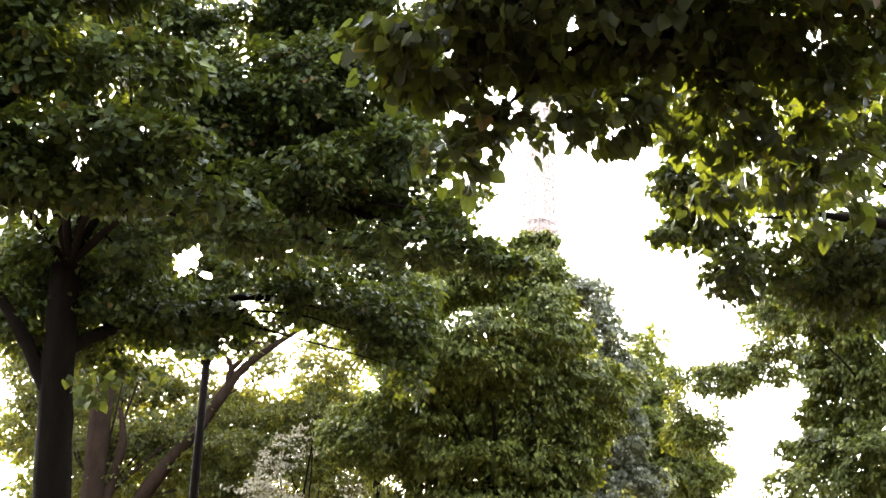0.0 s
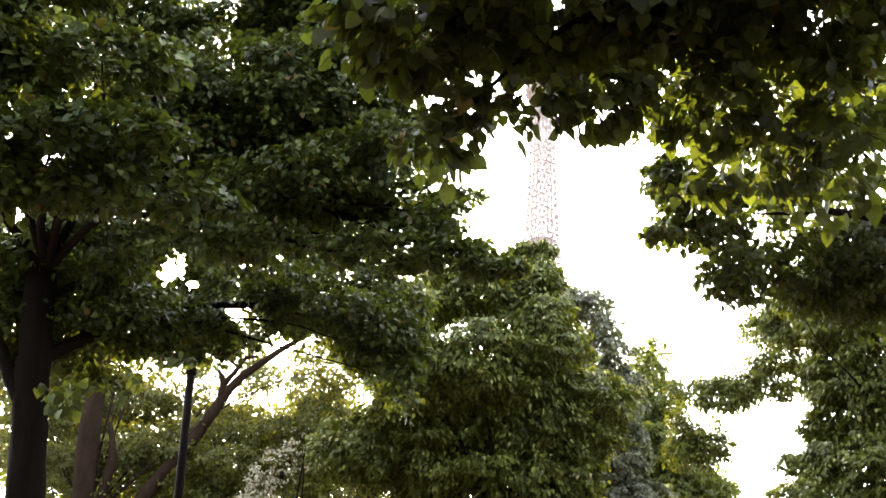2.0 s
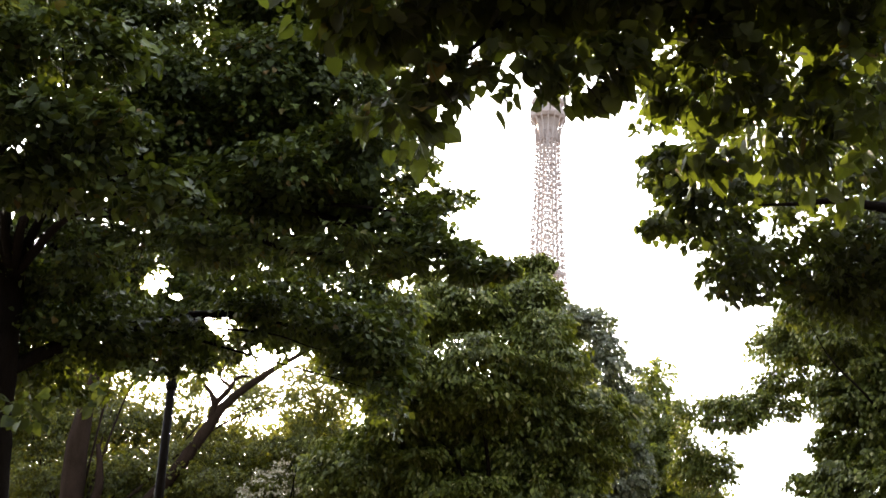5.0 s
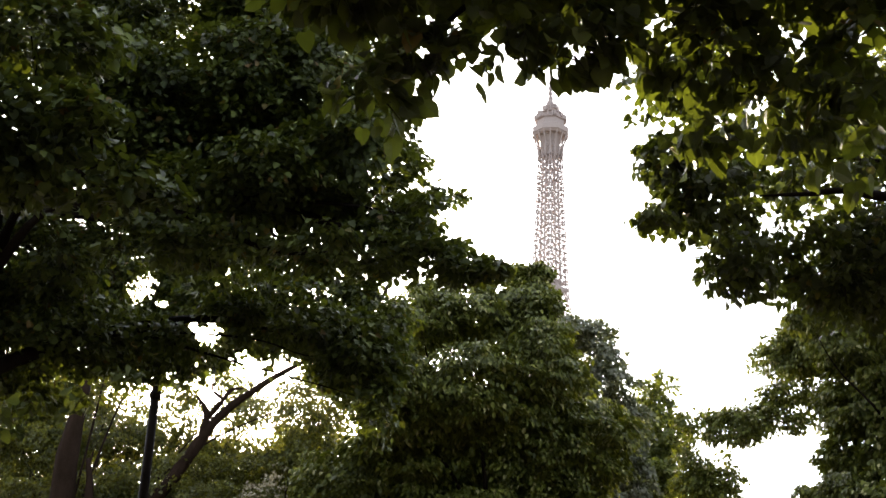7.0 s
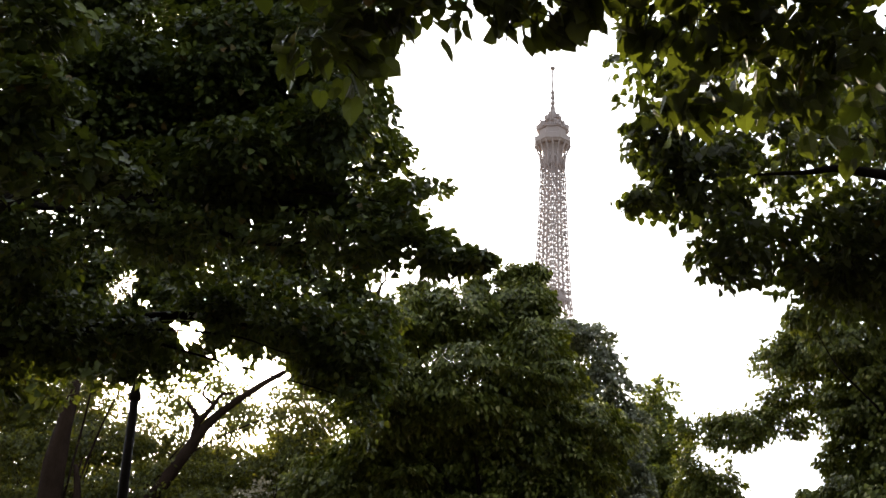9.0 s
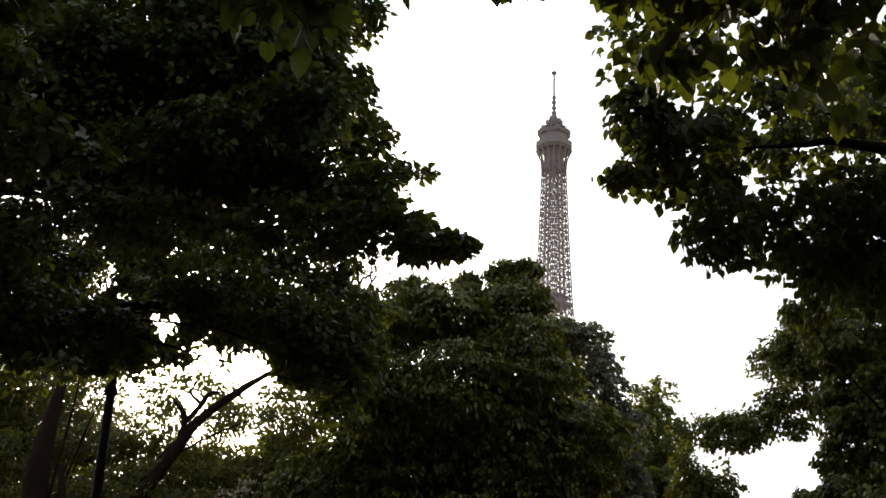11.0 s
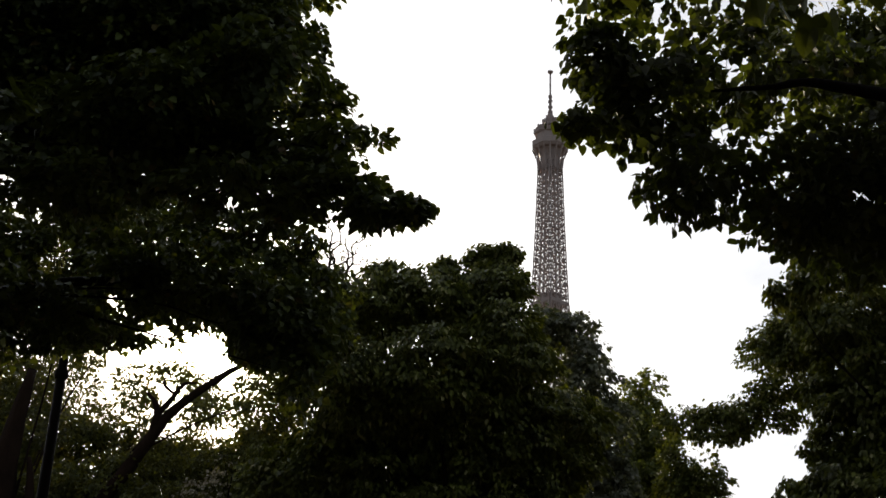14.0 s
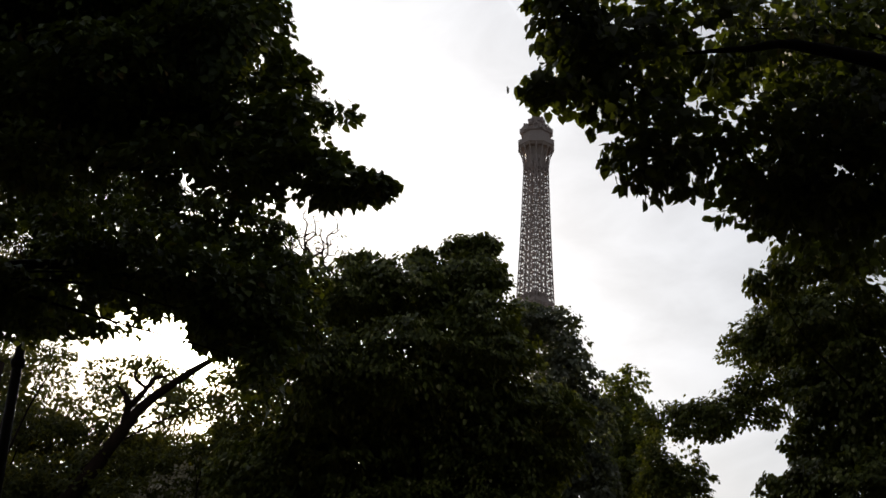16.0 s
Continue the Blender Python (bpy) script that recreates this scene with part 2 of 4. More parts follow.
def unit(a):
    return a / np.maximum(np.linalg.norm(a, axis=1, keepdims=True), 1e-9)


# slanting clear lines between the leaves, along which the low sun gets through: a point, the way, the radius
CLEARINGS = [((0.0, 0.0, 1.60), tuple(SUN_WAY), 0.39), ((0.13, 0.1, 1.82), tuple(SUN_WAY), 0.18), ((0.22, 0.70, 1.64), tuple(SUN_WAY), 0.15),
             ((0.62, 2.22, 1.70), tuple(SUN_WAY), 0.29), ((0.48, 1.78, 1.68), tuple(SUN_WAY), 0.14), ((1.36, 3.95, 1.76), tuple(SUN_WAY), 0.34)]


def spread_leaves(masses, size, per_cubic, spray, count, rng, droop=0.35, gap=-0.55, ragged=0.12, hang=0.6, loose=0.45):
    """Leaves in drooping sprays that fill the given masses: places, ways along, normals, sizes, and the sprays' stems."""
    starts, ways, sizes, fronts = [], [], [], []
    for x, y, z, rx, ry, rz, full in masses:
        r = np.array((rx, ry, rz))
        n = max(4, int(4.19 * rx * ry * rz * per_cubic * full / count))
        u = unit(rng.normal(size=(n, 3)))
        s = 0.30 + 0.72 * rng.random((n, 1)) ** 0.45
        s *= 1 + 0.09 * rng.normal(size=(n, 1))
        out = unit(u * np.array((1, 1, .45)) / np.maximum(r, .2) ** .5 + rng.normal(size=(n, 3)) * .35 + np.array((0, 0, -.12)))
        length = spray * rng.uniform(.6, 1.25, (n, 1)) * min(1.0, 0.5 + 0.7 * min(rx, ry, rz) / spray)
        p = np.array((x, y, z)) + u * r * s - out * length * .45
        q = p * 1.7 + rng.random(3)
        hole = np.sin(q[:, 0] * 1.9 + np.sin(q[:, 1] * 1.3) * 1.5) + np.sin(q[:, 2] * 2.3 + np.sin(q[:, 0] * 1.1) * 1.4) * .8 + np.sin(q[:, 1] * 1.7 + q[:, 2])*.6
        keep = hole > gap * (2.6 if full >= 1 else 1.5)
        starts.append(p[keep]), ways.append(out[keep]), sizes.append(length[keep])
    starts, ways, sizes = np.concatenate(starts), np.concatenate(ways), np.concatenate(sizes)
    n = len(starts)
    flat = unit(np.cross(ways, np.array((0, 0, 1.0))) + 1e-6)
    up = unit(np.cross(flat, ways))
    a = rng.random((n, count, 1)) ** .8
    b = rng.uniform(-1, 1, (n, count, 1)) * (.62 - .38 * a)
    drop = -droop * a * a * rng.uniform(.5, 1.5, (n, 1, 1))
    L = sizes[:, None, :]
    place = starts[:, None, :] + L * (a * ways[:, None, :] + b * flat[:, None, :]) + L * drop * np.array((0, 0, 1.0)) + rng.normal(size=(n, count, 3)) * size * .35
    along = ways[:, None, :] * .7 + flat[:, None, :] * b * 1.5 + np.array((0, 0, -hang)) + rng.normal(size=(n, count, 3)) * loose
    face = up[:, None, :] * .9 + ways[:, None, :] * .35 + rng.normal(size=(n, count, 3)) * (loose + .1) + rng.normal(size=(n, 1, 3)) * .3
    place, along, face = place.reshape(-1, 3), unit(along.reshape(-1, 3)), face.reshape(-1, 3)
    # trim to an uneven outline: some sprays stand out, others stay short
    reach = np.repeat(rng.normal(0, ragged, n), count) + rng.normal(0, .05, n * count) + 1.0
    nearest = np.full(len(place), 9.0)
    for x, y, z, rx, ry, rz, full in masses:
        grow = size * .25
        d = np.linalg.norm((place + along * size * .5 - np.array((x, y, z))) / np.array((rx + grow, ry + grow, rz + grow)), axis=1)
        nearest = np.minimum(nearest, d)
    inside = nearest < reach
    for foot, way, radius in CLEARINGS:
        rel = place + along * size * .5 - np.array(foot)
        run = rel @ np.array(way)
        inside &= np.linalg.norm(rel - run[:, None] * np.array(way), axis=1) > radius * (1 + .30 * np.sin(place[:, 0] * 23 + place[:, 2] * 31) + .15 * np.sin(place[:, 2] * 57)) * rng.uniform(.55, 1.2, len(place))
    place, along, face = place[inside], along[inside], face[inside]
    face = unit(face - along * np.sum(face * along, axis=1, keepdims=True))
    scale = size * rng.uniform(.62, 1.2, len(place))
    deep = np.full(n, 9.0)
    for x, y, z, rx, ry, rz, full in masses:
        deep = np.minimum(deep, np.linalg.norm((starts + ways * sizes * .5 - np.array((x, y, z))) / np.array((rx, ry, rz)), axis=1))
    some = deep < .85
    starts, ways, sizes = starts[some], ways[some], sizes[some] * .6
    tips = starts + ways * sizes + np.array((0, 0, -1.0)) * droop * sizes * .5
    return place, along, face, scale, (starts, starts + ways * sizes * .5 - np.array((0, 0, .06)) * sizes, tips)


def clumps(masses, each, seed, size=0.42, flat=0.65, core=0.9, inner=0.85):
    """Breaks smooth leaf masses into a core and overlapping, flattened, drooping clumps."""
    rng = np.random.default_rng(seed)
    out = []
    for x, y, z, rx, ry, rz, full in masses:
        out.append((x, y, z, rx * core, ry * core, rz * core, full * inner))
        n = max(3, int(each * min(1.6, (rx * rz) ** .5 / 0.8)))
        for u in unit(rng.normal(size=(n, 3))):
            k = size * rng.uniform(.75, 1.25)
            m = (rx * ry * rz) ** (1 / 3)
            d = 1 - k * 0.75
            out.append((x + u[0] * rx * d, y + u[1] * ry * d, z + u[2] * rz * d, k * (rx + m) / 2, k * (ry + m) / 2, k * flat * (rz + m) / 2, full * 1.25))
    return out


def leaf_mesh(name, place, along, face, scale, shape, tris):
    across = np.cross(along, face)
    n, k = len(place), len(shape)
    v = place[:, None, :] + scale[:, None, None] * (shape[None, :, 0:1] * across[:, None, :] + shape[None, :, 1:2] * along[:, None, :] + shape[None, :, 2:3] * face[:, None, :])
    f = (tris[None] + (np.arange(n) * k)[:, None, None]).reshape(-1)
    mesh = bpy.data.meshes.new(name)
    mesh.vertices.add(n * k)
    mesh.vertices.foreach_set("co", v.reshape(-1))
    mesh.loops.add(len(f))
    mesh.loops.foreach_set("vertex_index", f.astype(np.int32))
    mesh.polygons.add(len(f) // 3)
    mesh.polygons.foreach_set("loop_start", np.arange(0, len(f), 3, dtype=np.int32))
    mesh.update(calc_edges=True)
    return mesh


def toothed_leaf(seed, mat):
    """A heart-shaped leaf with a toothed rim, a folded blade and a stalk."""
    r = random.Random(seed)
    bm = bmesh.new()
    rim = [(.10, -.10), (.26, -.14), (.40, -.02), (.49, .18), (.46, .38), (.37, .58), (.23, .78), (.09, .92)]
    curl, fold = r.uniform(.05, .25), r.uniform(.12, .3)
    spine = [bm.verts.new((0, y, -curl * y * y)) for y in (0, .3, .62, 1.04)]
    for s in (-1, 1):
        edge = [bm.verts.new((s * x * r.uniform(.94, 1.05), y + r.uniform(-.02, .02), fold * x - curl * y * y + r.uniform(-.02, .02))) for x, y in rim]
        for k, a, b in ((0, 0, 1), (0, 1, 2), (0, 2, 3), (1, 3, 4), (1, 4, 5), (2, 5, 6), (2, 6, 7)):
            bm.faces.new((spine[k], edge[a], edge[b]) if s > 0 else (spine[k], edge[b], edge[a]))
        for k, a in ((0, 3), (1, 5)):
            bm.faces.new((spine[k], edge[a], spine[k + 1]) if s > 0 else (spine[k], spine[k + 1], edge[a]))
        bm.faces.new((spine[2], edge[7], spine[3]) if s > 0 else (spine[2], spine[3], edge[7]))
    tube(bm, [(0, -.42, .12), (0, -.2, .03), (0, .05, -.01)], [.012, .014, .012], 4)
    mesh = bpy.data.meshes.new("leaf")
    bm.to_mesh(mesh)
    bm.free()
    mesh.materials.append(mat)
    return mesh


def single_leaves(tree, leaves, mat):
    kinds = [toothed_leaf(k, mat) for k in range(6)]
    for k, (p, y, z, size) in enumerate(zip(*leaves)):
        ob = new("leaf", kinds[k % 6])
        ob.parent = tree
        y, z = Vector(y), Vector(z)
        m = Matrix((y.cross(z), y, z)).transposed().to_4x4()
        ob.matrix_local = Matrix.Translation(Vector(p)) @ m @ Matrix.Scale(float(size), 4)


def twig_mesh(name, lines, fat):
    """Thin three-sided stems, two lengths each."""
    n = len(lines[0])
    rings = []
    for i, p in enumerate(lines):
        r = fat * (1.0, 0.75, 0.3)[i]
        for k in range(3):
            rings.append(p + r * np.array((math.cos(k * 2.094), math.sin(k * 2.094), 0.5 * math.cos(k * 2.094))))
    v = np.stack(rings, axis=1)
    quads = np.array([(i * 3 + k, i * 3 + (k + 1) % 3, i * 3 + 3 + (k + 1) % 3, i * 3 + 3 + k) for i in (0, 1) for k in range(3)])
    f = (quads[None] + (np.arange(n) * 9)[:, None, None]).reshape(-1)
    mesh = bpy.data.meshes.new(name)
    mesh.vertices.add(n * 9)
    mesh.vertices.foreach_set("co", v.reshape(-1))
    mesh.loops.add(len(f))
    mesh.loops.foreach_set("vertex_index", f.astype(np.int32))
    mesh.polygons.add(len(f) // 4)
    mesh.polygons.foreach_set("loop_start", np.arange(0, len(f), 4, dtype=np.int32))
    mesh.update(calc_edges=True)
    return mesh


def crown(tree, masses, mat, seed, size=0.1, per_cubic=400, spray=0.55, count=24, fine=True, droop=0.35, gap=-0.55, twig=0.006, label="", picked=0, nearest_by=2, ragged=0.12, hang=0.6, loose=0.45, single=None, slim=1.0):
    rng = np.random.default_rng(seed)
    base = np.array(tree.location)
    place, along, face, scale, stems = spread_leaves(masses, size, per_cubic, spray, count, rng, droop, gap, ragged, hang, loose)
    if picked:
        # the lowest or foremost leaves hang singly, each an object of its own
        order = np.argsort(place[:, nearest_by])
        single_leaves(tree, [a[order[:picked]] for a in (place - base, along, face, scale)], single or PICKED_LEAF)
        place, along, face, scale = [a[order[picked:]] for a in (place, along, face, scale)]
    shape, tris = (HEART_V, HEART_F) if fine else (BLADE_V, BLADE_F)
    shape = shape * np.array((slim, 1, 1))
    ob = link_mesh("crown", leaf_mesh("crown", place - base, along, face, scale, shape, tris), mat, tree, label)
    tw = link_mesh("twigwork", twig_mesh("twigwork", [s - base for s in stems], twig), TWIG, tree)
    for o in (ob, tw):
        tagged(o, kind="stuff")
    return place, along, face, scale


def boughs(tree, fork, masses, mat, seed, fat=0.06, every=1, sag=0.15):
    """A tapered limb from the fork into each leaf mass, with two side branches."""
    rng = random.Random(seed)
    a = Vector(fork)
    for i, (x, y, z, rx, ry, rz, full) in enumerate(masses[::every]):
        b = Vector((x, y, z))
        mid = a.lerp(b, 0.55) + Vector((rng.uniform(-.2, .2), rng.uniform(-.2, .2), sag * (a - b).length * 0.4))
        mid -= (mid - a) * 0.15
        bent = a.lerp(b, 0.8) + Vector((rng.uniform(-.04, .04), rng.uniform(-.04, .04), rng.uniform(-.03, .03))) * (a - b).length
        limb("limb", [a, mid, bent, b], [fat, fat * .6, fat * .3, fat * .1], mat, tree, 6, seed + i)


# leaf masses of each tree: centre x y z, half-sizes x y z, fullness
OVERHEAD = [
    (2.19, 7.50, 6.22, 1.26, 0.90, 0.44, 1.00),
    (0.76, 7.40, 6.05, 0.95, 0.90, 0.37, 1.00),
    (-0.22, 7.30, 5.81, 0.61, 0.80, 0.27, 1.00),
    (-0.28, 7.40, 5.64, 0.32, 0.40, 0.17, 1.00),
    (-0.09, 7.50, 4.98, 0.28, 0.20, 0.21, 1.30),
    (0.16, 7.50, 5.23, 0.30, 0.25, 0.19, 1.20),
    (0.52, 7.40, 5.20, 0.14, 0.14, 0.30, 1.20),
    (1.04, 7.40, 5.27, 0.36, 0.30, 0.18, 1.00),
    (1.89, 7.70, 5.57, 0.27, 0.40, 0.37, 1.00),
    (2.32, 7.80, 5.26, 0.42, 0.40, 0.34, 0.50),
    (2.78, 7.60, 5.42, 0.37, 0.50, 0.56, 0.45),
    # two masses above the view, added to block sky light from above
    (1.11, 7.20, 7.01, 2.01, 1.09, 0.36, 0.80),
    (1.83, 6.60, 7.70, 1.69, 1.45, 0.47, 0.60),
]
OVERHEAD += [
    (0.66, 7.45, 5.39, 0.32, 0.22, 0.13, 1.20),
    (1.21, 7.45, 5.37, 0.32, 0.25, 0.19, 1.20),
    (1.60, 7.70, 5.32, 0.19, 0.22, 0.23, 0.90),
    (1.69, 7.80, 4.92, 0.17, 0.20, 0.23, 0.70),
    (2.04, 7.80, 4.96, 0.27, 0.25, 0.25, 0.45),
    (2.60, 7.80, 4.83, 0.39, 0.30, 0.23, 0.22),
]
# unseen masses over the camera, added to shade the near foliage
OVERHEAD_UNSEEN = [
    (1.60, 4.40, 7.60, 2.20, 1.60, 0.50, 0.60),
    (-0.60, 3.20, 8.00, 1.80, 1.50, 0.50, 0.50),
    (3.60, 3.00, 7.80, 2.00, 1.80, 0.60, 0.60),
    (-2.30, 4.60, 8.60, 1.50, 1.60, 0.50, 0.50),
    (5.60, 5.60, 8.40, 1.60, 1.80, 0.80, 0.70),
]
RIGHT = [
    (2.13, 10.60, 6.27, 0.28, 0.48, 0.16, 1.60),
    (2.07, 10.30, 5.60, 0.26, 0.31, 0.10, 1.60),
    (2.46, 10.60, 5.89, 0.40, 0.69, 0.23, 1.30),
    (3.04, 10.80, 5.78, 0.63, 0.89, 0.29, 0.90),
    (2.48, 10.60, 5.23, 0.19, 0.35, 0.11, 0.80),
    (2.78, 10.70, 5.22, 0.27, 0.35, 0.12, 0.80),
    (3.44, 11.00, 6.55, 0.95, 0.87, 0.28, 0.75),
    (3.17, 11.20, 5.17, 0.15, 0.21, 0.07, 0.80),
    (3.74, 11.40, 5.53, 0.51, 0.74, 0.24, 0.80),
    (4.20, 11.30, 5.72, 0.70, 1.10, 0.55, 1.00),
    (2.92, 10.80, 7.20, 1.12, 0.88, 0.29, 0.80),
    (1.93, 10.30, 5.60, 0.17, 0.23, 0.08, 1.80),
    (2.08, 10.40, 6.19, 0.18, 0.30, 0.17, 2.00),
]
RIGHT += [
    (2.21, 10.50, 6.01, 0.22, 0.33, 0.11, 1.60),
    (2.01, 10.30, 5.91, 0.11, 0.20, 0.07, 1.40),
    (2.73, 10.60, 5.40, 0.46, 0.50, 0.16, 1.00),
    (3.19, 10.90, 5.38, 0.40, 0.44, 0.14, 0.90),
]
FRONT_LEFT = [
    (-3.46, 10.60, 7.32, 0.99, 0.70, 0.36, 1.00),
    (-4.51, 10.60, 7.68, 0.94, 0.80, 0.61, 0.90),
    (-3.79, 10.60, 6.41, 1.14, 0.80, 0.39, 1.10),
    (-2.72, 10.40, 6.36, 0.45, 0.50, 0.21, 1.00),
    (-3.21, 10.80, 5.99, 1.14, 0.63, 0.20, 1.10),
    (-2.20, 10.60, 5.89, 0.47, 0.40, 0.15, 1.00),
    (-4.46, 10.80, 6.22, 0.75, 0.80, 0.59, 1.10),
    (-5.39, 10.60, 6.72, 0.86, 1.00, 1.50, 1.00),
    (-4.41, 10.60, 8.51, 1.51, 0.90, 0.44, 1.00),
    (-4.43, 10.70, 6.95, 0.76, 0.64, 0.21, 1.00),
    (-3.56, 10.60, 6.07, 0.22, 0.30, 0.15, 1.60),
]
LEFT_UPPER = [
    (-4.19, 13.60, 8.33, 0.36, 0.50, 0.19, 1.20),
    (-3.56, 14.20, 9.84, 0.31, 0.60, 0.17, 1.00),
    (-5.62, 14.60, 6.86, 0.33, 0.50, 0.21, 0.80),
    (-1.64, 13.60, 8.56, 1.40, 1.20, 0.91, 1.00),
    (-2.89, 14.00, 8.63, 1.37, 1.30, 1.01, 1.00),
    (-0.89, 13.20, 7.52, 0.91, 0.90, 0.57, 1.00),
    (-1.78, 13.20, 7.10, 1.32, 1.00, 0.42, 1.10),
    (-0.16, 12.80, 6.71, 0.64, 0.47, 0.15, 1.00),
    (-0.81, 12.90, 6.32, 1.00, 0.60, 0.27, 1.20),
    (-2.48, 13.20, 6.44, 1.10, 0.80, 0.26, 1.20),
    (-2.15, 14.40, 10.21, 1.61, 1.10, 0.62, 0.90),
    (-4.67, 14.60, 10.03, 1.62, 1.30, 0.79, 0.80),
    (-4.51, 14.20, 6.69, 1.62, 1.00, 0.47, 1.10),
]
LEFT_TOP = [
    (-0.71, 13.40, 6.64, 0.29, 0.50, 0.21, 1.30),
    (-0.98, 14.20, 8.53, 0.61, 1.20, 0.45, 1.00),
    (-2.24, 14.20, 8.20, 1.26, 1.30, 0.66, 1.00),
    (-0.35, 14.20, 7.94, 0.37, 0.70, 0.26, 0.90),
    (0.18, 14.00, 7.55, 0.30, 0.31, 0.10, 0.90),
    (-1.67, 14.40, 10.19, 1.49, 1.50, 0.59, 1.00),
    (-3.15, 14.20, 8.17, 1.15, 1.40, 1.09, 1.00),
    (-0.42, 13.40, 7.16, 0.33, 0.50, 0.23, 1.40),
    (-0.17, 13.20, 6.68, 0.29, 0.45, 0.15, 1.30),
    (-0.37, 13.60, 7.05, 0.57, 0.78, 0.26, 1.00),
    (0.09, 12.90, 6.26, 0.59, 0.50, 0.21, 1.20),
    (0.75, 12.80, 6.09, 0.24, 0.25, 0.09, 1.20),
    (-1.10, 13.60, 6.99, 0.68, 0.73, 0.24, 1.00),
    (0.54, 12.80, 6.12, 0.40, 0.35, 0.16, 1.20),
]
BEHIND = [
    (-4.07, 19.00, 9.05, 1.29, 0.80, 0.33, 1.10),
    (-2.15, 18.00, 8.25, 0.71, 0.70, 0.32, 0.90),
    (-4.50, 19.00, 8.28, 0.95, 0.80, 0.38, 1.10),
    (-3.27, 18.50, 8.40, 0.85, 0.69, 0.23, 0.90),
    (-4.28, 18.60, 6.96, 0.67, 0.70, 0.27, 1.00),
    (-3.45, 18.40, 6.84, 0.59, 0.51, 0.17, 0.80),
    (-1.48, 18.00, 6.62, 0.39, 0.60, 0.34, 1.00),
    (-2.75, 18.00, 7.74, 1.25, 0.66, 0.22, 1.00),
    (-1.26, 18.00, 7.59, 0.66, 0.70, 0.25, 1.00),
    (-0.62, 18.00, 7.42, 0.47, 0.60, 0.30, 1.00),
    (-4.72, 19.00, 7.76, 0.86, 0.80, 0.48, 0.90),
    (-5.84, 19.00, 8.23, 0.95, 1.00, 0.84, 0.90),
    (-0.82, 18.00, 6.79, 0.57, 0.70, 0.45, 1.00),
]
BEHIND += [
    (-3.71, 18.50, 7.35, 1.12, 0.80, 0.34, 0.80),
    (-2.06, 18.20, 7.21, 0.80, 0.70, 0.31, 1.00),
]
BEHIND_LOW = [
    (-1.81, 18.00, 8.22, 0.76, 0.50, 0.24, 1.00),
    (-1.11, 18.00, 7.97, 0.42, 0.50, 0.30, 1.00),
    (-1.26, 17.50, 8.21, 0.50, 0.40, 0.14, 0.80),
    (-1.33, 17.50, 6.99, 0.68, 0.60, 0.40, 1.00),
    (-1.87, 17.50, 6.67, 0.60, 0.60, 0.29, 1.00),
    (-0.77, 17.50, 6.80, 0.32, 0.50, 0.47, 1.00),
]
BEHIND_MORE = [
    (-4.51, 18.60, 7.97, 0.72, 0.50, 0.35, 1.30),
    (-3.69, 18.40, 7.60, 0.50, 0.50, 0.29, 1.20),
    (-4.91, 18.60, 7.55, 0.59, 0.50, 0.24, 1.00),
]
BEHIND_END = [
    (-4.69, 18.90, 8.14, 0.54, 0.50, 0.35, 1.30),
    (-3.53, 18.40, 7.32, 0.29, 0.40, 0.19, 1.20),
    (-3.99, 18.70, 7.77, 0.41, 0.40, 0.26, 1.10),
]
LEFT_LOWER = [
    (-1.97, 15.60, 6.42, 1.35, 0.70, 0.26, 1.20),
    (-0.92, 15.90, 6.10, 0.64, 0.60, 0.35, 1.20),
    (-0.58, 16.00, 5.56, 0.29, 0.40, 0.49, 1.10),
    (-3.17, 15.40, 6.10, 0.94, 0.66, 0.21, 1.10),
    (-1.40, 16.00, 5.94, 0.72, 0.50, 0.18, 0.80),
    (-4.30, 15.00, 5.86, 0.99, 0.80, 0.29, 1.10),
    (-5.37, 15.00, 5.89, 1.07, 0.90, 0.63, 0.95),
    (-3.72, 15.60, 5.73, 1.18, 0.47, 0.15, 0.75),
    (-4.73, 15.20, 5.26, 0.91, 0.46, 0.15, 0.75),
    (-6.07, 15.40, 6.47, 1.03, 0.80, 0.38, 0.70),
    (-4.83, 15.00, 4.83, 0.30, 0.30, 0.15, 0.60),
    (-2.12, 15.30, 6.76, 1.02, 0.40, 0.19, 0.60),
    (-4.59, 15.20, 6.47, 1.17, 0.70, 0.29, 0.90),
]
LEFT_LOWER += [
    (-3.42, 14.60, 5.25, 0.42, 0.30, 0.13, 0.60),
    (-0.40, 15.90, 6.49, 0.23, 0.35, 0.47, 1.00),
    (-6.15, 15.00, 6.83, 0.78, 0.70, 0.41, 0.40),
]
HANGING = [
    (-4.00, 12.60, 4.32, 0.23, 0.25, 0.16, 1.00),
    (-3.76, 12.80, 4.59, 0.30, 0.30, 0.14, 0.90),
    (-3.31, 13.00, 4.66, 0.21, 0.25, 0.12, 0.70),
    (-4.41, 12.80, 4.57, 0.24, 0.30, 0.15, 0.80),
    (-3.05, 13.60, 5.09, 0.32, 0.30, 0.11, 0.70),
]
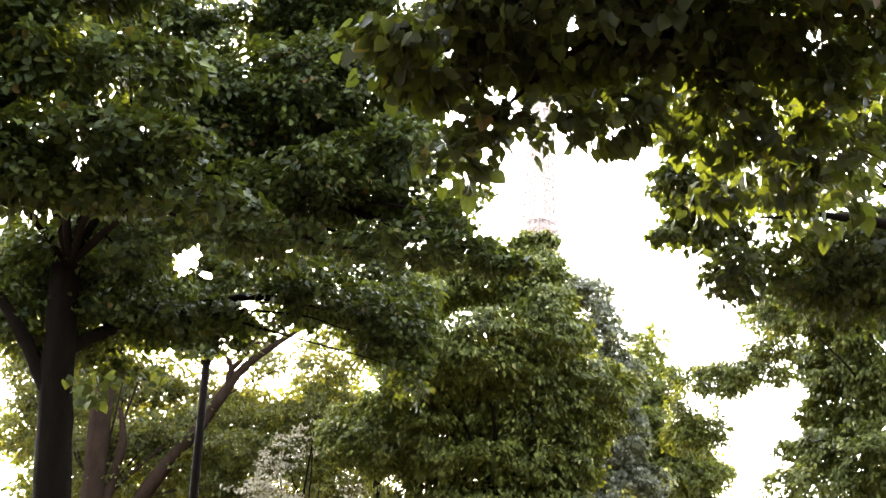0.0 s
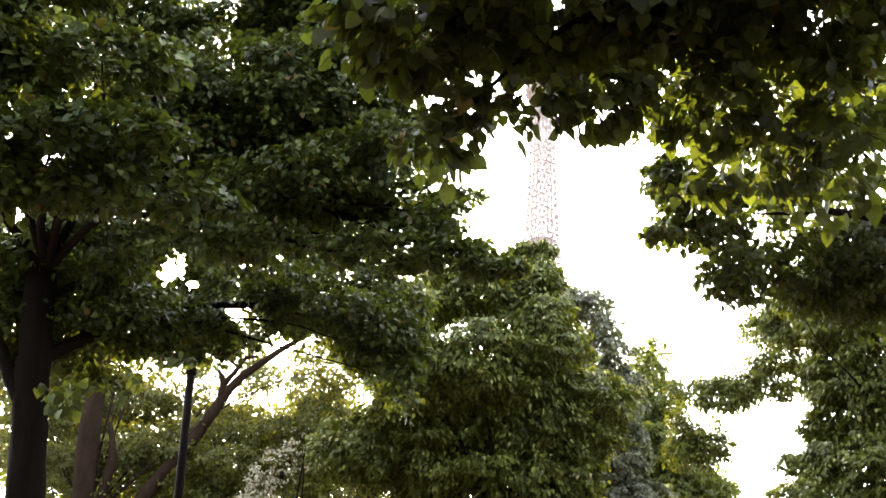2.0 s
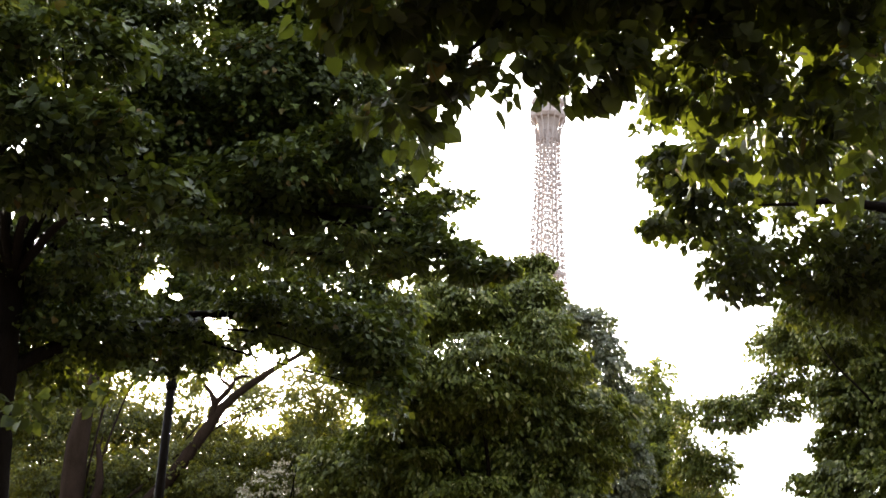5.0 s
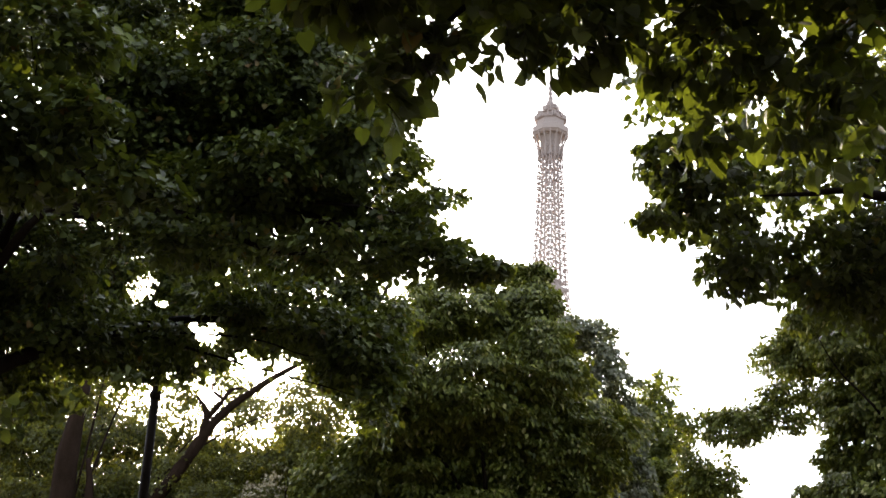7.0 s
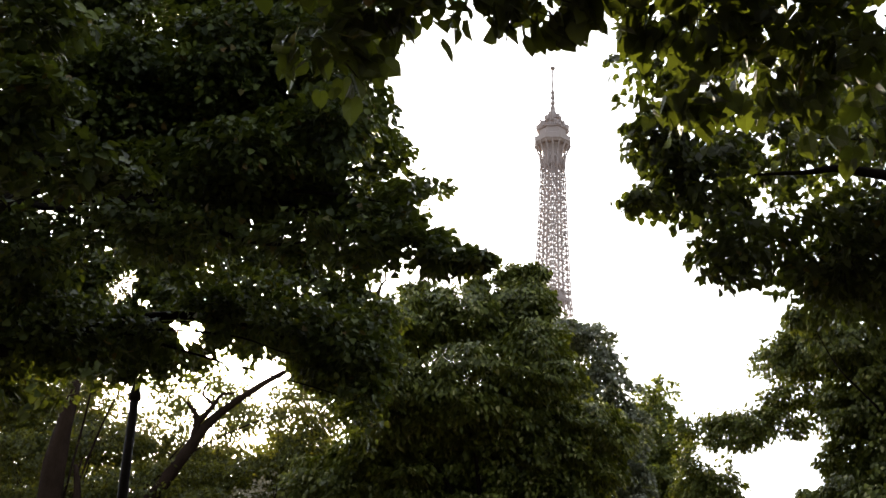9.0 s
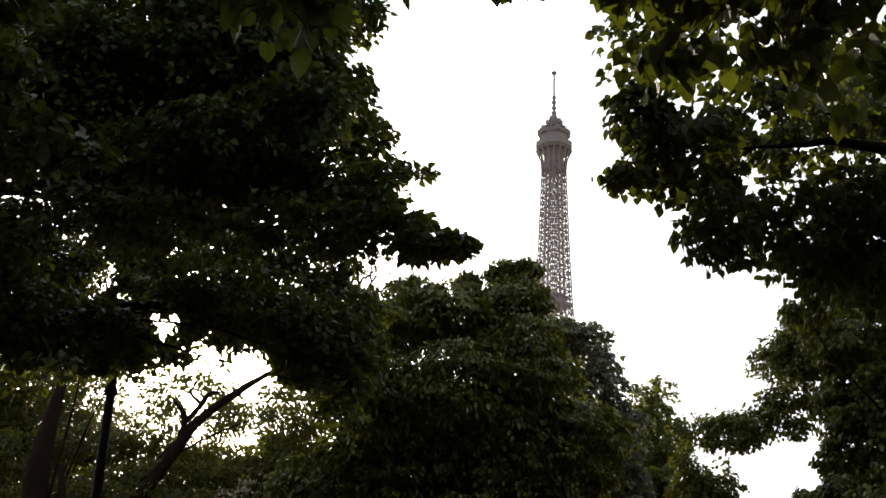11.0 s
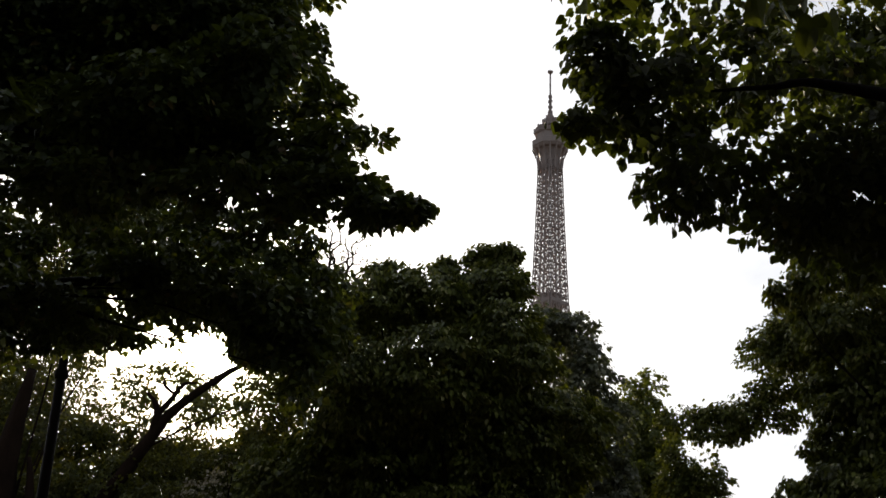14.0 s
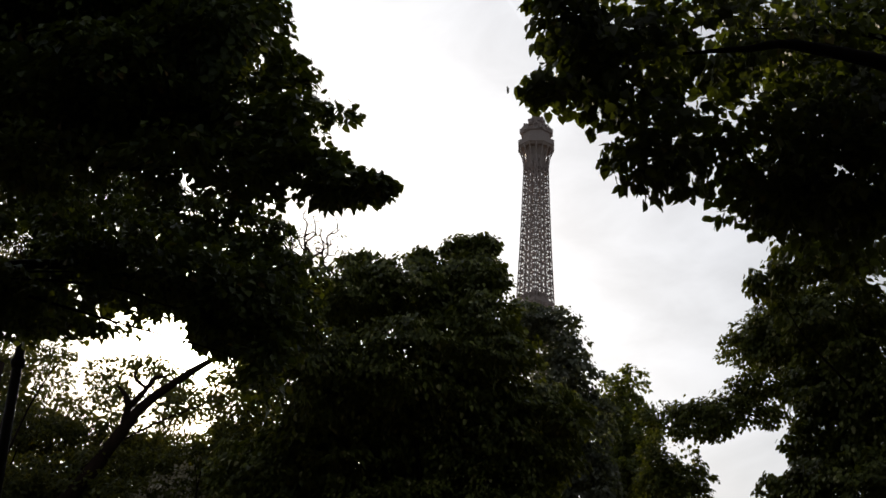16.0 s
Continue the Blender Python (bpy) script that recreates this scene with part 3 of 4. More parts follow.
CENTRE = [
    (1.65, 24.20, 9.91, 0.81, 1.20, 0.63, 1.00),
    (0.61, 24.00, 9.63, 1.26, 1.40, 0.70, 1.00),
    (-0.45, 23.80, 9.37, 1.02, 1.30, 0.73, 1.00),
    (1.85, 23.60, 8.51, 1.05, 1.40, 1.17, 1.00),
    (0.54, 23.00, 7.94, 1.38, 1.40, 0.98, 1.00),
    (-0.84, 23.20, 7.72, 1.18, 1.40, 0.99, 1.00),
    (1.37, 24.60, 7.17, 1.57, 1.50, 1.17, 1.00),
    (-0.41, 24.60, 6.76, 1.56, 1.50, 1.16, 1.00),
    (2.84, 24.80, 7.27, 1.24, 1.40, 1.21, 1.00),
    (-1.71, 24.60, 6.26, 1.22, 1.30, 0.92, 1.00),
    (0.96, 25.00, 5.78, 2.56, 1.80, 0.92, 0.90),
    (0.99, 25.20, 4.83, 2.98, 1.80, 0.74, 0.90),
    (2.06, 24.80, 6.01, 1.33, 1.40, 0.89, 1.00),
]
CENTRE += [
    (1.35, 24.30, 10.69, 0.31, 0.30, 0.31, 1.00),
    (1.82, 24.20, 10.52, 0.52, 0.50, 0.49, 1.00),
    (0.83, 24.20, 10.42, 0.26, 0.30, 0.27, 1.00),
    (-0.33, 24.00, 10.24, 0.46, 0.40, 0.21, 1.00),
    (1.22, 23.80, 7.58, 1.42, 0.90, 0.60, 1.00),
    (-0.30, 23.80, 7.19, 1.20, 0.90, 0.52, 1.00),
]
GREY = [
    (4.02, 33.00, 12.35, 0.80, 1.20, 0.58, 1.00),
    (3.22, 33.00, 12.32, 0.80, 1.30, 0.87, 1.00),
    (4.31, 33.00, 11.04, 0.86, 1.30, 1.05, 1.00),
    (4.52, 33.00, 9.61, 1.23, 1.50, 1.36, 1.00),
    (4.27, 33.00, 8.07, 1.66, 1.60, 1.30, 1.00),
    (4.40, 33.00, 6.74, 1.93, 1.60, 1.27, 0.90),
]
FAR_RIGHT = [
    (6.65, 38.60, 12.60, 0.89, 1.30, 0.57, 0.80),
    (6.69, 38.60, 11.10, 1.00, 1.60, 1.19, 1.00),
    (6.55, 38.60, 9.45, 1.34, 1.80, 1.34, 1.00),
    (7.20, 38.60, 7.90, 2.28, 1.80, 1.53, 0.90),
]
LANE = [
    (8.72, 31.00, 11.22, 0.81, 1.20, 0.81, 0.80),
    (7.95, 31.00, 9.68, 1.37, 0.60, 0.35, 1.50),
    (7.35, 31.00, 9.22, 0.86, 0.40, 0.26, 1.00),
    (8.87, 31.00, 10.31, 1.09, 0.87, 0.29, 0.90),
    (6.64, 32.00, 9.78, 0.75, 0.60, 0.33, 0.90),
    (9.08, 31.00, 9.43, 0.72, 0.40, 0.13, 0.70),
    (6.67, 32.00, 8.84, 0.81, 0.90, 0.61, 0.80),
    (7.00, 32.00, 8.26, 0.73, 0.80, 0.53, 0.80),
    (6.47, 32.00, 7.80, 0.87, 0.80, 0.53, 0.90),
    (9.41, 30.00, 11.53, 1.00, 1.30, 0.93, 1.00),
]
LANE_NEAR = [
    (7.34, 21.00, 8.40, 1.07, 1.10, 0.70, 1.00),
    (7.38, 22.00, 7.69, 0.70, 1.10, 0.67, 1.10),
    (7.80, 21.50, 7.56, 1.08, 1.30, 1.50, 1.00),
    (7.46, 22.00, 6.47, 0.88, 0.88, 0.29, 1.00),
    (7.19, 22.00, 6.66, 0.69, 0.80, 0.38, 1.00),
    (6.67, 22.00, 5.85, 0.58, 0.70, 0.26, 1.00),
    (7.02, 22.00, 5.96, 0.68, 0.88, 0.29, 1.00),
    (6.17, 19.00, 8.43, 0.53, 0.70, 0.43, 0.80),
    (5.78, 19.00, 7.99, 0.40, 0.50, 0.31, 0.80),
    (6.98, 19.00, 8.65, 0.71, 0.90, 0.67, 0.90),
    (7.70, 21.00, 5.70, 1.38, 1.30, 0.70, 1.00),
    (7.06, 21.50, 5.07, 1.59, 1.20, 0.69, 1.00),
]
FAR_LEFT = [
    (-10.46, 31.00, 8.11, 1.58, 1.50, 0.67, 0.80),
    (-8.51, 31.00, 8.63, 1.16, 1.30, 0.55, 0.60),
    (-6.27, 30.00, 7.62, 1.52, 1.24, 0.40, 0.90),
    (-4.96, 32.00, 9.31, 1.05, 1.30, 0.70, 0.70),
    (-5.56, 31.00, 8.30, 0.86, 1.00, 0.33, 0.70),
    (-3.37, 30.00, 9.29, 0.99, 1.40, 0.88, 0.90),
    (-6.63, 31.00, 8.70, 0.87, 1.16, 0.38, 0.70),
    (-4.19, 30.00, 7.56, 1.24, 1.30, 0.70, 1.00),
    (-7.32, 30.00, 7.16, 1.65, 1.30, 0.49, 1.00),
    (-10.35, 32.00, 9.89, 1.52, 1.20, 0.64, 0.60),
    (-12.23, 33.00, 9.78, 1.41, 1.30, 0.85, 0.70),
    (-10.71, 31.00, 7.10, 1.70, 1.40, 0.70, 1.00),
    (-8.91, 33.00, 9.75, 1.40, 0.78, 0.25, 0.40),
]
FAR_LEFT += [
    (-3.11, 30.00, 7.87, 1.10, 1.40, 0.86, 1.00),
    (-9.06, 30.00, 6.82, 2.05, 1.30, 0.48, 1.00),
    (-5.38, 29.50, 6.73, 2.01, 1.30, 0.46, 1.00),
    (-2.86, 31.00, 10.64, 0.74, 1.00, 0.47, 0.60),
    (-7.81, 30.00, 5.80, 3.50, 1.50, 0.79, 0.90),
    (-3.76, 30.00, 5.95, 2.69, 1.50, 0.97, 0.90),
    (-6.65, 33.00, 10.47, 1.57, 1.00, 0.73, 0.80),
    (-9.37, 33.00, 10.70, 1.73, 1.00, 0.74, 0.90),
    (-7.38, 32.00, 9.38, 1.35, 0.80, 0.45, 0.70),
    (-5.32, 32.00, 9.84, 0.91, 0.70, 0.58, 0.70),
    (-9.90, 32.00, 8.98, 1.65, 1.00, 0.69, 1.20),
    (-7.89, 32.00, 8.67, 1.64, 1.00, 0.59, 1.20),
    (-6.22, 32.00, 8.51, 0.89, 0.80, 0.45, 1.10),
]
FAR_LEFT += [
    (-8.45, 30.00, 12.50, 0.75, 0.60, 0.55, 1.40),
    (-9.11, 30.00, 12.79, 0.63, 0.60, 0.56, 1.30),
    (-7.87, 31.00, 12.13, 0.57, 0.60, 0.37, 1.20),
    (-11.59, 33.00, 10.62, 1.74, 1.00, 0.93, 1.20),
    (-11.40, 32.00, 8.92, 1.35, 1.00, 0.88, 1.20),
]
LOW_LEFT = [
    (-12.80, 34.00, 7.82, 1.83, 1.20, 1.16, 1.00),
    (-10.94, 34.00, 6.57, 1.97, 1.20, 1.14, 1.00),
    (-9.12, 34.00, 7.80, 1.50, 1.20, 0.63, 0.90),
    (-7.71, 34.00, 7.20, 1.98, 1.30, 1.22, 1.00),
    (-5.80, 34.00, 8.03, 1.83, 1.30, 0.93, 1.00),
    (-4.02, 34.00, 8.78, 1.85, 1.30, 1.04, 1.00),
    (-2.72, 34.00, 9.43, 1.18, 1.20, 0.97, 1.00),
    (-8.36, 34.00, 8.43, 2.01, 1.00, 0.39, 0.80),
    (-10.47, 34.00, 8.51, 1.51, 1.00, 0.49, 0.80),
    (-6.38, 34.00, 8.80, 1.68, 1.00, 0.49, 0.80),
    (-3.25, 34.00, 7.38, 1.99, 1.40, 1.50, 1.00),
    (-9.67, 34.00, 5.81, 3.59, 1.40, 1.08, 1.00),
    (-5.60, 34.00, 5.98, 3.59, 1.40, 1.08, 1.00),
]
PALE = [
    (-3.00, 24.00, 6.46, 0.19, 0.30, 0.28, 0.50),
    (-3.25, 24.00, 5.88, 0.53, 0.50, 0.40, 0.60),
    (-3.68, 24.00, 5.45, 0.58, 0.50, 0.35, 0.60),
    (-2.62, 24.00, 5.38, 0.47, 0.50, 0.35, 0.55),
    (-4.22, 24.00, 5.02, 0.52, 0.40, 0.25, 0.50),
    (-3.27, 24.00, 4.83, 1.04, 0.60, 0.46, 0.70),
    (-1.95, 24.00, 5.00, 0.40, 0.40, 0.25, 0.50),
]
TWIGGY = [
    (-1.03, 26.00, 11.48, 0.46, 0.60, 0.36, 0.30),
    (-1.72, 26.00, 11.45, 0.46, 0.60, 0.43, 0.18),
    (-2.23, 26.00, 11.88, 0.26, 0.30, 0.12, 0.15),
]
GLOWING = [
    (5.49, 17.50, 11.04, 0.42, 0.60, 0.25, 0.80),
    (6.07, 17.50, 10.65, 0.46, 0.60, 0.26, 0.80),
    (6.43, 17.50, 11.26, 0.46, 0.60, 0.26, 0.80),
    (5.13, 17.50, 11.44, 0.31, 0.60, 0.19, 0.70),
    (6.76, 17.50, 10.72, 0.38, 0.60, 0.31, 0.90),
    (6.42, 17.50, 10.49, 0.77, 0.60, 0.38, 0.90),
    (5.81, 17.50, 10.77, 0.39, 0.60, 0.26, 0.70),
    (6.60, 17.50, 11.44, 0.61, 0.60, 0.39, 0.80),
    (7.07, 17.50, 10.96, 0.60, 0.60, 0.60, 1.00),
    (6.07, 17.50, 11.32, 0.35, 0.60, 0.22, 0.60),
]
TWIGS = [
    ((-1.68, 26.00, 10.61), (-2.84, 26.00, 12.21)),
    ((-1.69, 26.00, 10.73), (-1.60, 26.00, 12.05)),
    ((-1.89, 26.00, 10.98), (-2.68, 26.00, 11.49)),
    ((-1.40, 26.00, 10.74), (-1.11, 26.00, 11.94)),
    ((-1.53, 26.00, 10.87), (-2.06, 26.00, 11.84)),
    ((-1.88, 26.00, 10.85), (-2.38, 26.00, 12.09)),
    ((-1.28, 26.00, 10.75), (-1.43, 26.00, 11.79)),
    ((-1.59, 26.00, 10.86), (-1.20, 26.00, 11.54)),
    ((-1.98, 26.00, 10.72), (-2.60, 26.00, 11.89)),
    ((-1.77, 26.00, 10.98), (-1.79, 26.00, 12.18)),
]
# end of leaf masses

# ---- the ground ----
bm = bmesh.new()
bmesh.ops.create_grid(bm, x_segments=60, y_segments=60, size=1500)
for v in bm.verts:
    far = math.hypot(v.co.x, v.co.y)
    v.co.z = 0.0 if far < 60 else noise.noise(v.co * 0.01) * 0.3 - 0.2
ground = part("ground", bm, GROUND)
tagged(ground, "dusty pale park ground under the trees", "ground", kind="structure")

# plain dark belt, unseen behind the camera, added to close the park and block low sky light
bm = bmesh.new()
cols = []
for i in range(61):
    a = radians(65 + 230 * i / 60)
    col = []
    for j in range(9):
        h = 13.0 * j / 8
        r = 15.0 + 1.6 * noise.noise(Vector((i * .45, j * .6, 0))) + 2.5 * (j / 8) ** 3
        col.append(bm.verts.new((r * math.sin(a) + 2.0, r * math.cos(a), h + (0.9 * noise.noise(Vector((i * .7, 5, 1))) if j == 8 else 0))))
    cols.append(col)
for p, q in zip(cols, cols[1:]):
    for j in range(8):
        bm.faces.new((p[j], q[j], q[j + 1], p[j + 1]))
bmesh.ops.solidify(bm, geom=bm.faces[:], thickness=0.6)
belt = part("backdrop", bm, BELT_GREEN)
tagged(belt, "unseen dark green belt added to close the park and block low sky light", "backdrop", kind="structure")

# ---- the trees ----
# big linden at the side of the path, trunk in view
oak = thing("linden_tree", (-4.75, 14.3, 0), "dark spreading linden with a forked trunk and dense leaves", "tree", "lindens along the path")
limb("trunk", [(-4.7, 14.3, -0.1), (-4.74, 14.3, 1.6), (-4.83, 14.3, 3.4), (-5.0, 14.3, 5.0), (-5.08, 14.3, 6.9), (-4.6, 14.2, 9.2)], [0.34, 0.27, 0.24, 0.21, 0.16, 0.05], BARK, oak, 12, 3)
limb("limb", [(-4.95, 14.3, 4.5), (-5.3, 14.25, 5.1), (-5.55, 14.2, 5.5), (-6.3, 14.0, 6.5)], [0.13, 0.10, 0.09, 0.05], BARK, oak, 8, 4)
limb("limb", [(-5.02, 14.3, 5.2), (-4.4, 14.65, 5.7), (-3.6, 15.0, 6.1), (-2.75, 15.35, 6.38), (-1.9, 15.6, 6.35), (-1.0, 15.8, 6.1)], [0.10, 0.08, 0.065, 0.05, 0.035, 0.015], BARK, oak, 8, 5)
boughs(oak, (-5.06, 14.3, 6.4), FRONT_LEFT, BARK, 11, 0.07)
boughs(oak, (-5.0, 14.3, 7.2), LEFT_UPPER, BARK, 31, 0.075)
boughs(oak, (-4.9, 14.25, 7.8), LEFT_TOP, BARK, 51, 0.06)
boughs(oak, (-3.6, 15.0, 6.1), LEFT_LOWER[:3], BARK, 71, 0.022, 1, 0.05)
crown(oak, clumps(FRONT_LEFT, 8, 1), LEAF, 101, 0.10, 2000, 0.45, 28, gap=-0.8, ragged=0.13, hang=0.35, loose=0.3, picked=300, nearest_by=1, single=SINGLE_LEAF)
crown(oak, clumps(LEFT_UPPER, 9, 2), LEAF, 102, 0.095, 1800, 0.45, 30, fine=False, gap=-0.75, ragged=0.13, hang=0.4, loose=0.3, slim=0.9)
crown(oak, clumps(LEFT_TOP, 8, 3), LEAF, 103, 0.095, 2150, 0.45, 30, fine=False, gap=-0.75, ragged=0.13, hang=0.4, loose=0.3, slim=0.9)
crown(oak, LEFT_LOWER, LEAF, 104, 0.09, 4100, 0.4, 26, fine=False, gap=-0.75, ragged=0.15, hang=0.5)

crown(oak, HANGING, LEAF, 120, 0.125, 1300, 0.3, 9, gap=-0.6, ragged=0.2, hang=0.9)

# another linden close behind it
second = thing("linden_tree", (-8.4, 19.4, 0), "dark linden standing behind the forked one", "tree", "lindens along the path")
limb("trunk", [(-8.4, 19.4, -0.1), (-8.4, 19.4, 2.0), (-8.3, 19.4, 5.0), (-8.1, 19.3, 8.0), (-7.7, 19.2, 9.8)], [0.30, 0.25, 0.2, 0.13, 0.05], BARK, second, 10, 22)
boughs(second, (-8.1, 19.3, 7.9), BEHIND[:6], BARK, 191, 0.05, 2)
crown(second, BEHIND + BEHIND_LOW + BEHIND_MORE + BEHIND_END, LEAF, 116, 0.09, 3000, 0.45, 26, fine=False, gap=-0.8, ragged=0.15)

# linden whose leafy branch hangs over the path
over = thing("overhanging_linden", (5.2, 5.0, 0), "linden with a low leafy branch hanging over the path", "tree", "lindens along the path")
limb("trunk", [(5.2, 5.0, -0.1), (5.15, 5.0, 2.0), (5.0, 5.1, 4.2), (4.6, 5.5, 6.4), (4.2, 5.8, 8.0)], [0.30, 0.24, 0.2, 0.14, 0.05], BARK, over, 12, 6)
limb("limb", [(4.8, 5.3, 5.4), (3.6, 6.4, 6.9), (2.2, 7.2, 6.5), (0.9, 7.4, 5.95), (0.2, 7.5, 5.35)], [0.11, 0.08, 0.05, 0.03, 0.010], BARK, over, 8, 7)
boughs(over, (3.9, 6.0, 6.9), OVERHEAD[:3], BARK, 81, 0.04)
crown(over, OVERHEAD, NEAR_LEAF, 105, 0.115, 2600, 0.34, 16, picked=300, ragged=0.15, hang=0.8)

# added crown out of view that keeps sky light off the leaves
crown(over, OVERHEAD_UNSEEN, NEAR_LEAF, 119, 0.115, 800, 0.5, 20, fine=False)
boughs(over, (4.2, 5.8, 7.6), OVERHEAD_UNSEEN, BARK, 221, 0.05)

# tree at the other side, leaves against the sky
side = thing("linden_tree", (6.3, 11.2, 0), "linden with a spreading bough of heart-shaped leaves", "tree", "lindens along the path")
limb("trunk", [(6.3, 11.2, -0.1), (6.25, 11.2, 2.0), (6.1, 11.2, 4.2), (6.0, 11.1, 6.4), (5.9, 11.1, 8.2)], [0.32, 0.26, 0.22, 0.15, 0.05], BARK, side, 12, 8)
limb("limb", [(6.1, 11.2, 4.4), (4.6, 10.4, 5.6), (3.5, 10.0, 5.72), (3.1, 10.0, 5.7), (2.75, 10.1, 5.72)], [0.10, 0.07, 0.035, 0.02, 0.008], BARK, side, 8, 9)
boughs(side, (5.6, 11.2, 6.2), RIGHT[6:10:3], BARK, 91, 0.04)
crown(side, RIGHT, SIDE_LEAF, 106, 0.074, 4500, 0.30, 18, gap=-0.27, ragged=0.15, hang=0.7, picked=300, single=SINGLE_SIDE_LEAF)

# round tree ahead
mid = thing("linden_tree", (1.0, 24.5, 0), "full round green linden with pale flower bracts", "tree", "lindens along the path")
limb("trunk", [(1.0, 24.5, -0.1), (1.02, 24.5, 2.0), (1.0, 24.4, 4.5), (1.1, 24.3, 8.0), (1.6, 24.2, 9.6)], [0.30, 0.25, 0.2, 0.12, 0.04], BARK, mid, 10, 10)
boughs(mid, (1.0, 24.4, 5.0), CENTRE, BARK, 111, 0.06)
crown(mid, clumps(CENTRE, 24, 4, 0.34, 0.32, 0.82, 1.15), MID_LEAF, 107, 0.115, 1300, 0.45, 36, fine=False, droop=0.7, gap=-1.2, ragged=0.13, hang=0.72, loose=0.2, slim=0.7)

# grey-green tree behind it
grey = thing("whitebeam_tree", (4.3, 33.5, 0), "tall grey-green tree behind the round linden", "tree")
limb("trunk", [(4.3, 33.5, -0.1), (4.3, 33.5, 4.0), (4.35, 33.4, 8.0), (4.5, 33.2, 11.5)], [0.3, 0.24, 0.16, 0.04], BARK, grey, 8, 12)
boughs(grey, (4.3, 33.5, 6.0), GREY, BARK, 121, 0.06)
crown(grey, clumps(GREY, 8, 5, 0.36, 0.55), GREY_LEAF, 108, 0.12, 1000, 0.6, 36, fine=False, droop=0.5, gap=-0.8, ragged=0.13, loose=0.3)

back = thing("yellow_green_tree", (7.0, 38.6, 0), "yellow-green tree further along the lane", "tree")
limb("trunk", [(7.0, 38.6, -0.1), (7.0, 38.6, 4.0), (7.05, 38.6, 9.0), (7.1, 38.6, 12.0)], [0.3, 0.24, 0.14, 0.04], BARK, back, 8, 13)
boughs(back, (7.0, 38.6, 6.0), FAR_RIGHT, BARK, 131, 0.06)
crown(back, clumps(FAR_RIGHT, 8, 6), LIGHT_LEAF, 109, 0.12, 750, 0.6, 32, fine=False, gap=-0.7, ragged=0.15)

# trees on the far side of the lane
lane = thing("linden_tree", (11.5, 31.0, 0), "green tree with thin spreading boughs over the lane", "tree", "lindens along the path")
limb("trunk", [(11.5, 31, -0.1), (11.5, 31, 4.0), (11.2, 31, 8.0), (11.0, 31, 11.5)], [0.3, 0.24, 0.15, 0.04], BARK, lane, 8, 14)
crown(lane, LANE, MID_LEAF, 110, 0.11, 2400, 0.5, 30, fine=False, gap=-0.5, ragged=0.15, loose=0.3, slim=0.85)
lane_near = thing("linden_tree", (9.2, 21.0, 0), "dense green linden beside the lane", "tree", "lindens along the path")
limb("trunk", [(9.2, 21.0, -0.1), (9.2, 21.0, 3.0), (9.1, 21.0, 7.0), (9.0, 21.0, 9.5)], [0.3, 0.24, 0.15, 0.04], BARK, lane_near, 8, 15)
boughs(lane_near, (9.2, 22.6, 5.5), LANE_NEAR, BARK, 151, 0.04, 2)
crown(lane_near, clumps(LANE_NEAR, 18, 7, 0.36, 0.32, 0.8), MID_LEAF, 112, 0.10, 2000, 0.45, 36, fine=False, droop=0.6, gap=-1.0, ragged=0.13, hang=0.7, loose=0.2, slim=0.75)

glowing = thing("linden_tree", (9.4, 17.4, 0), "sunlit yellow-green linden behind the spreading bough", "tree", "lindens along the path")
limb("trunk", [(9.4, 17.4, -0.1), (9.4, 17.4, 3.0), (9.2, 17.4, 6.5), (8.8, 17.4, 9.6)], [0.28, 0.22, 0.15, 0.05], BARK, glowing, 8, 26)
boughs(glowing, (9.2, 17.4, 6.5), GLOWING, BARK, 211, 0.05)
crown(glowing, GLOWING, LIGHT_LEAF, 118, 0.09, 4200, 0.4, 20, fine=False, gap=-0.8, ragged=0.16)

# backlit trees beyond the lamp post
warm = thing("leaning_tree", (-8.5, 28.6, 0), "backlit tree with reddish leaning limbs and thin yellow leaves", "tree")
limb("trunk", [(-8.5, 28.6, -0.1), (-8.55, 28.6, 2.5), (-8.62, 28.6, 5.2), (-8.75, 28.6, 7.5), (-8.6, 28.7, 9.5)], [0.42, 0.36, 0.32, 0.26, 0.10], RED_BARK, warm, 10, 16)
limb("limb", [(-8.5, 28.6, 4.0), (-8.25, 28.6, 5.6), (-8.1, 28.6, 6.6), (-8.3, 28.7, 7.5)], [0.16, 0.13, 0.11, 0.05], RED_BARK, warm, 8, 19)
limb("limb", [(-8.4, 28.7, 3.6), (-7.4, 28.9, 5.6), (-6.45, 29.0, 7.0), (-5.9, 29.0, 7.9), (-5.35, 29.0, 8.75), (-4.4, 29.0, 9.55), (-3.4, 29.0, 10.2)], [0.22, 0.19, 0.16, 0.14, 0.11, 0.08, 0.04], RED_BARK, warm, 10, 20)
limb("limb", [(-5.75, 29.0, 8.15), (-5.7, 28.9, 8.75), (-5.95, 28.8, 9.1)], [0.10, 0.08, 0.03], RED_BARK, warm, 8, 21)
limb("limb", [(-5.7, 28.95, 8.6), (-5.35, 28.8, 9.0), (-5.15, 28.8, 9.3), (-4.85, 28.8, 9.35)], [0.07, 0.06, 0.045, 0.02], RED_BARK, warm, 8, 23)
limb("limb", [(-5.3, 28.85, 9.05), (-5.6, 28.8, 9.3), (-5.5, 28.8, 9.6)], [0.045, 0.035, 0.015], RED_BARK, warm, 8, 24)
crown(warm, FAR_LEFT, WARM_LEAF, 113, 0.085, 1400, 0.55, 28, fine=False, gap=-0.5, ragged=0.18)

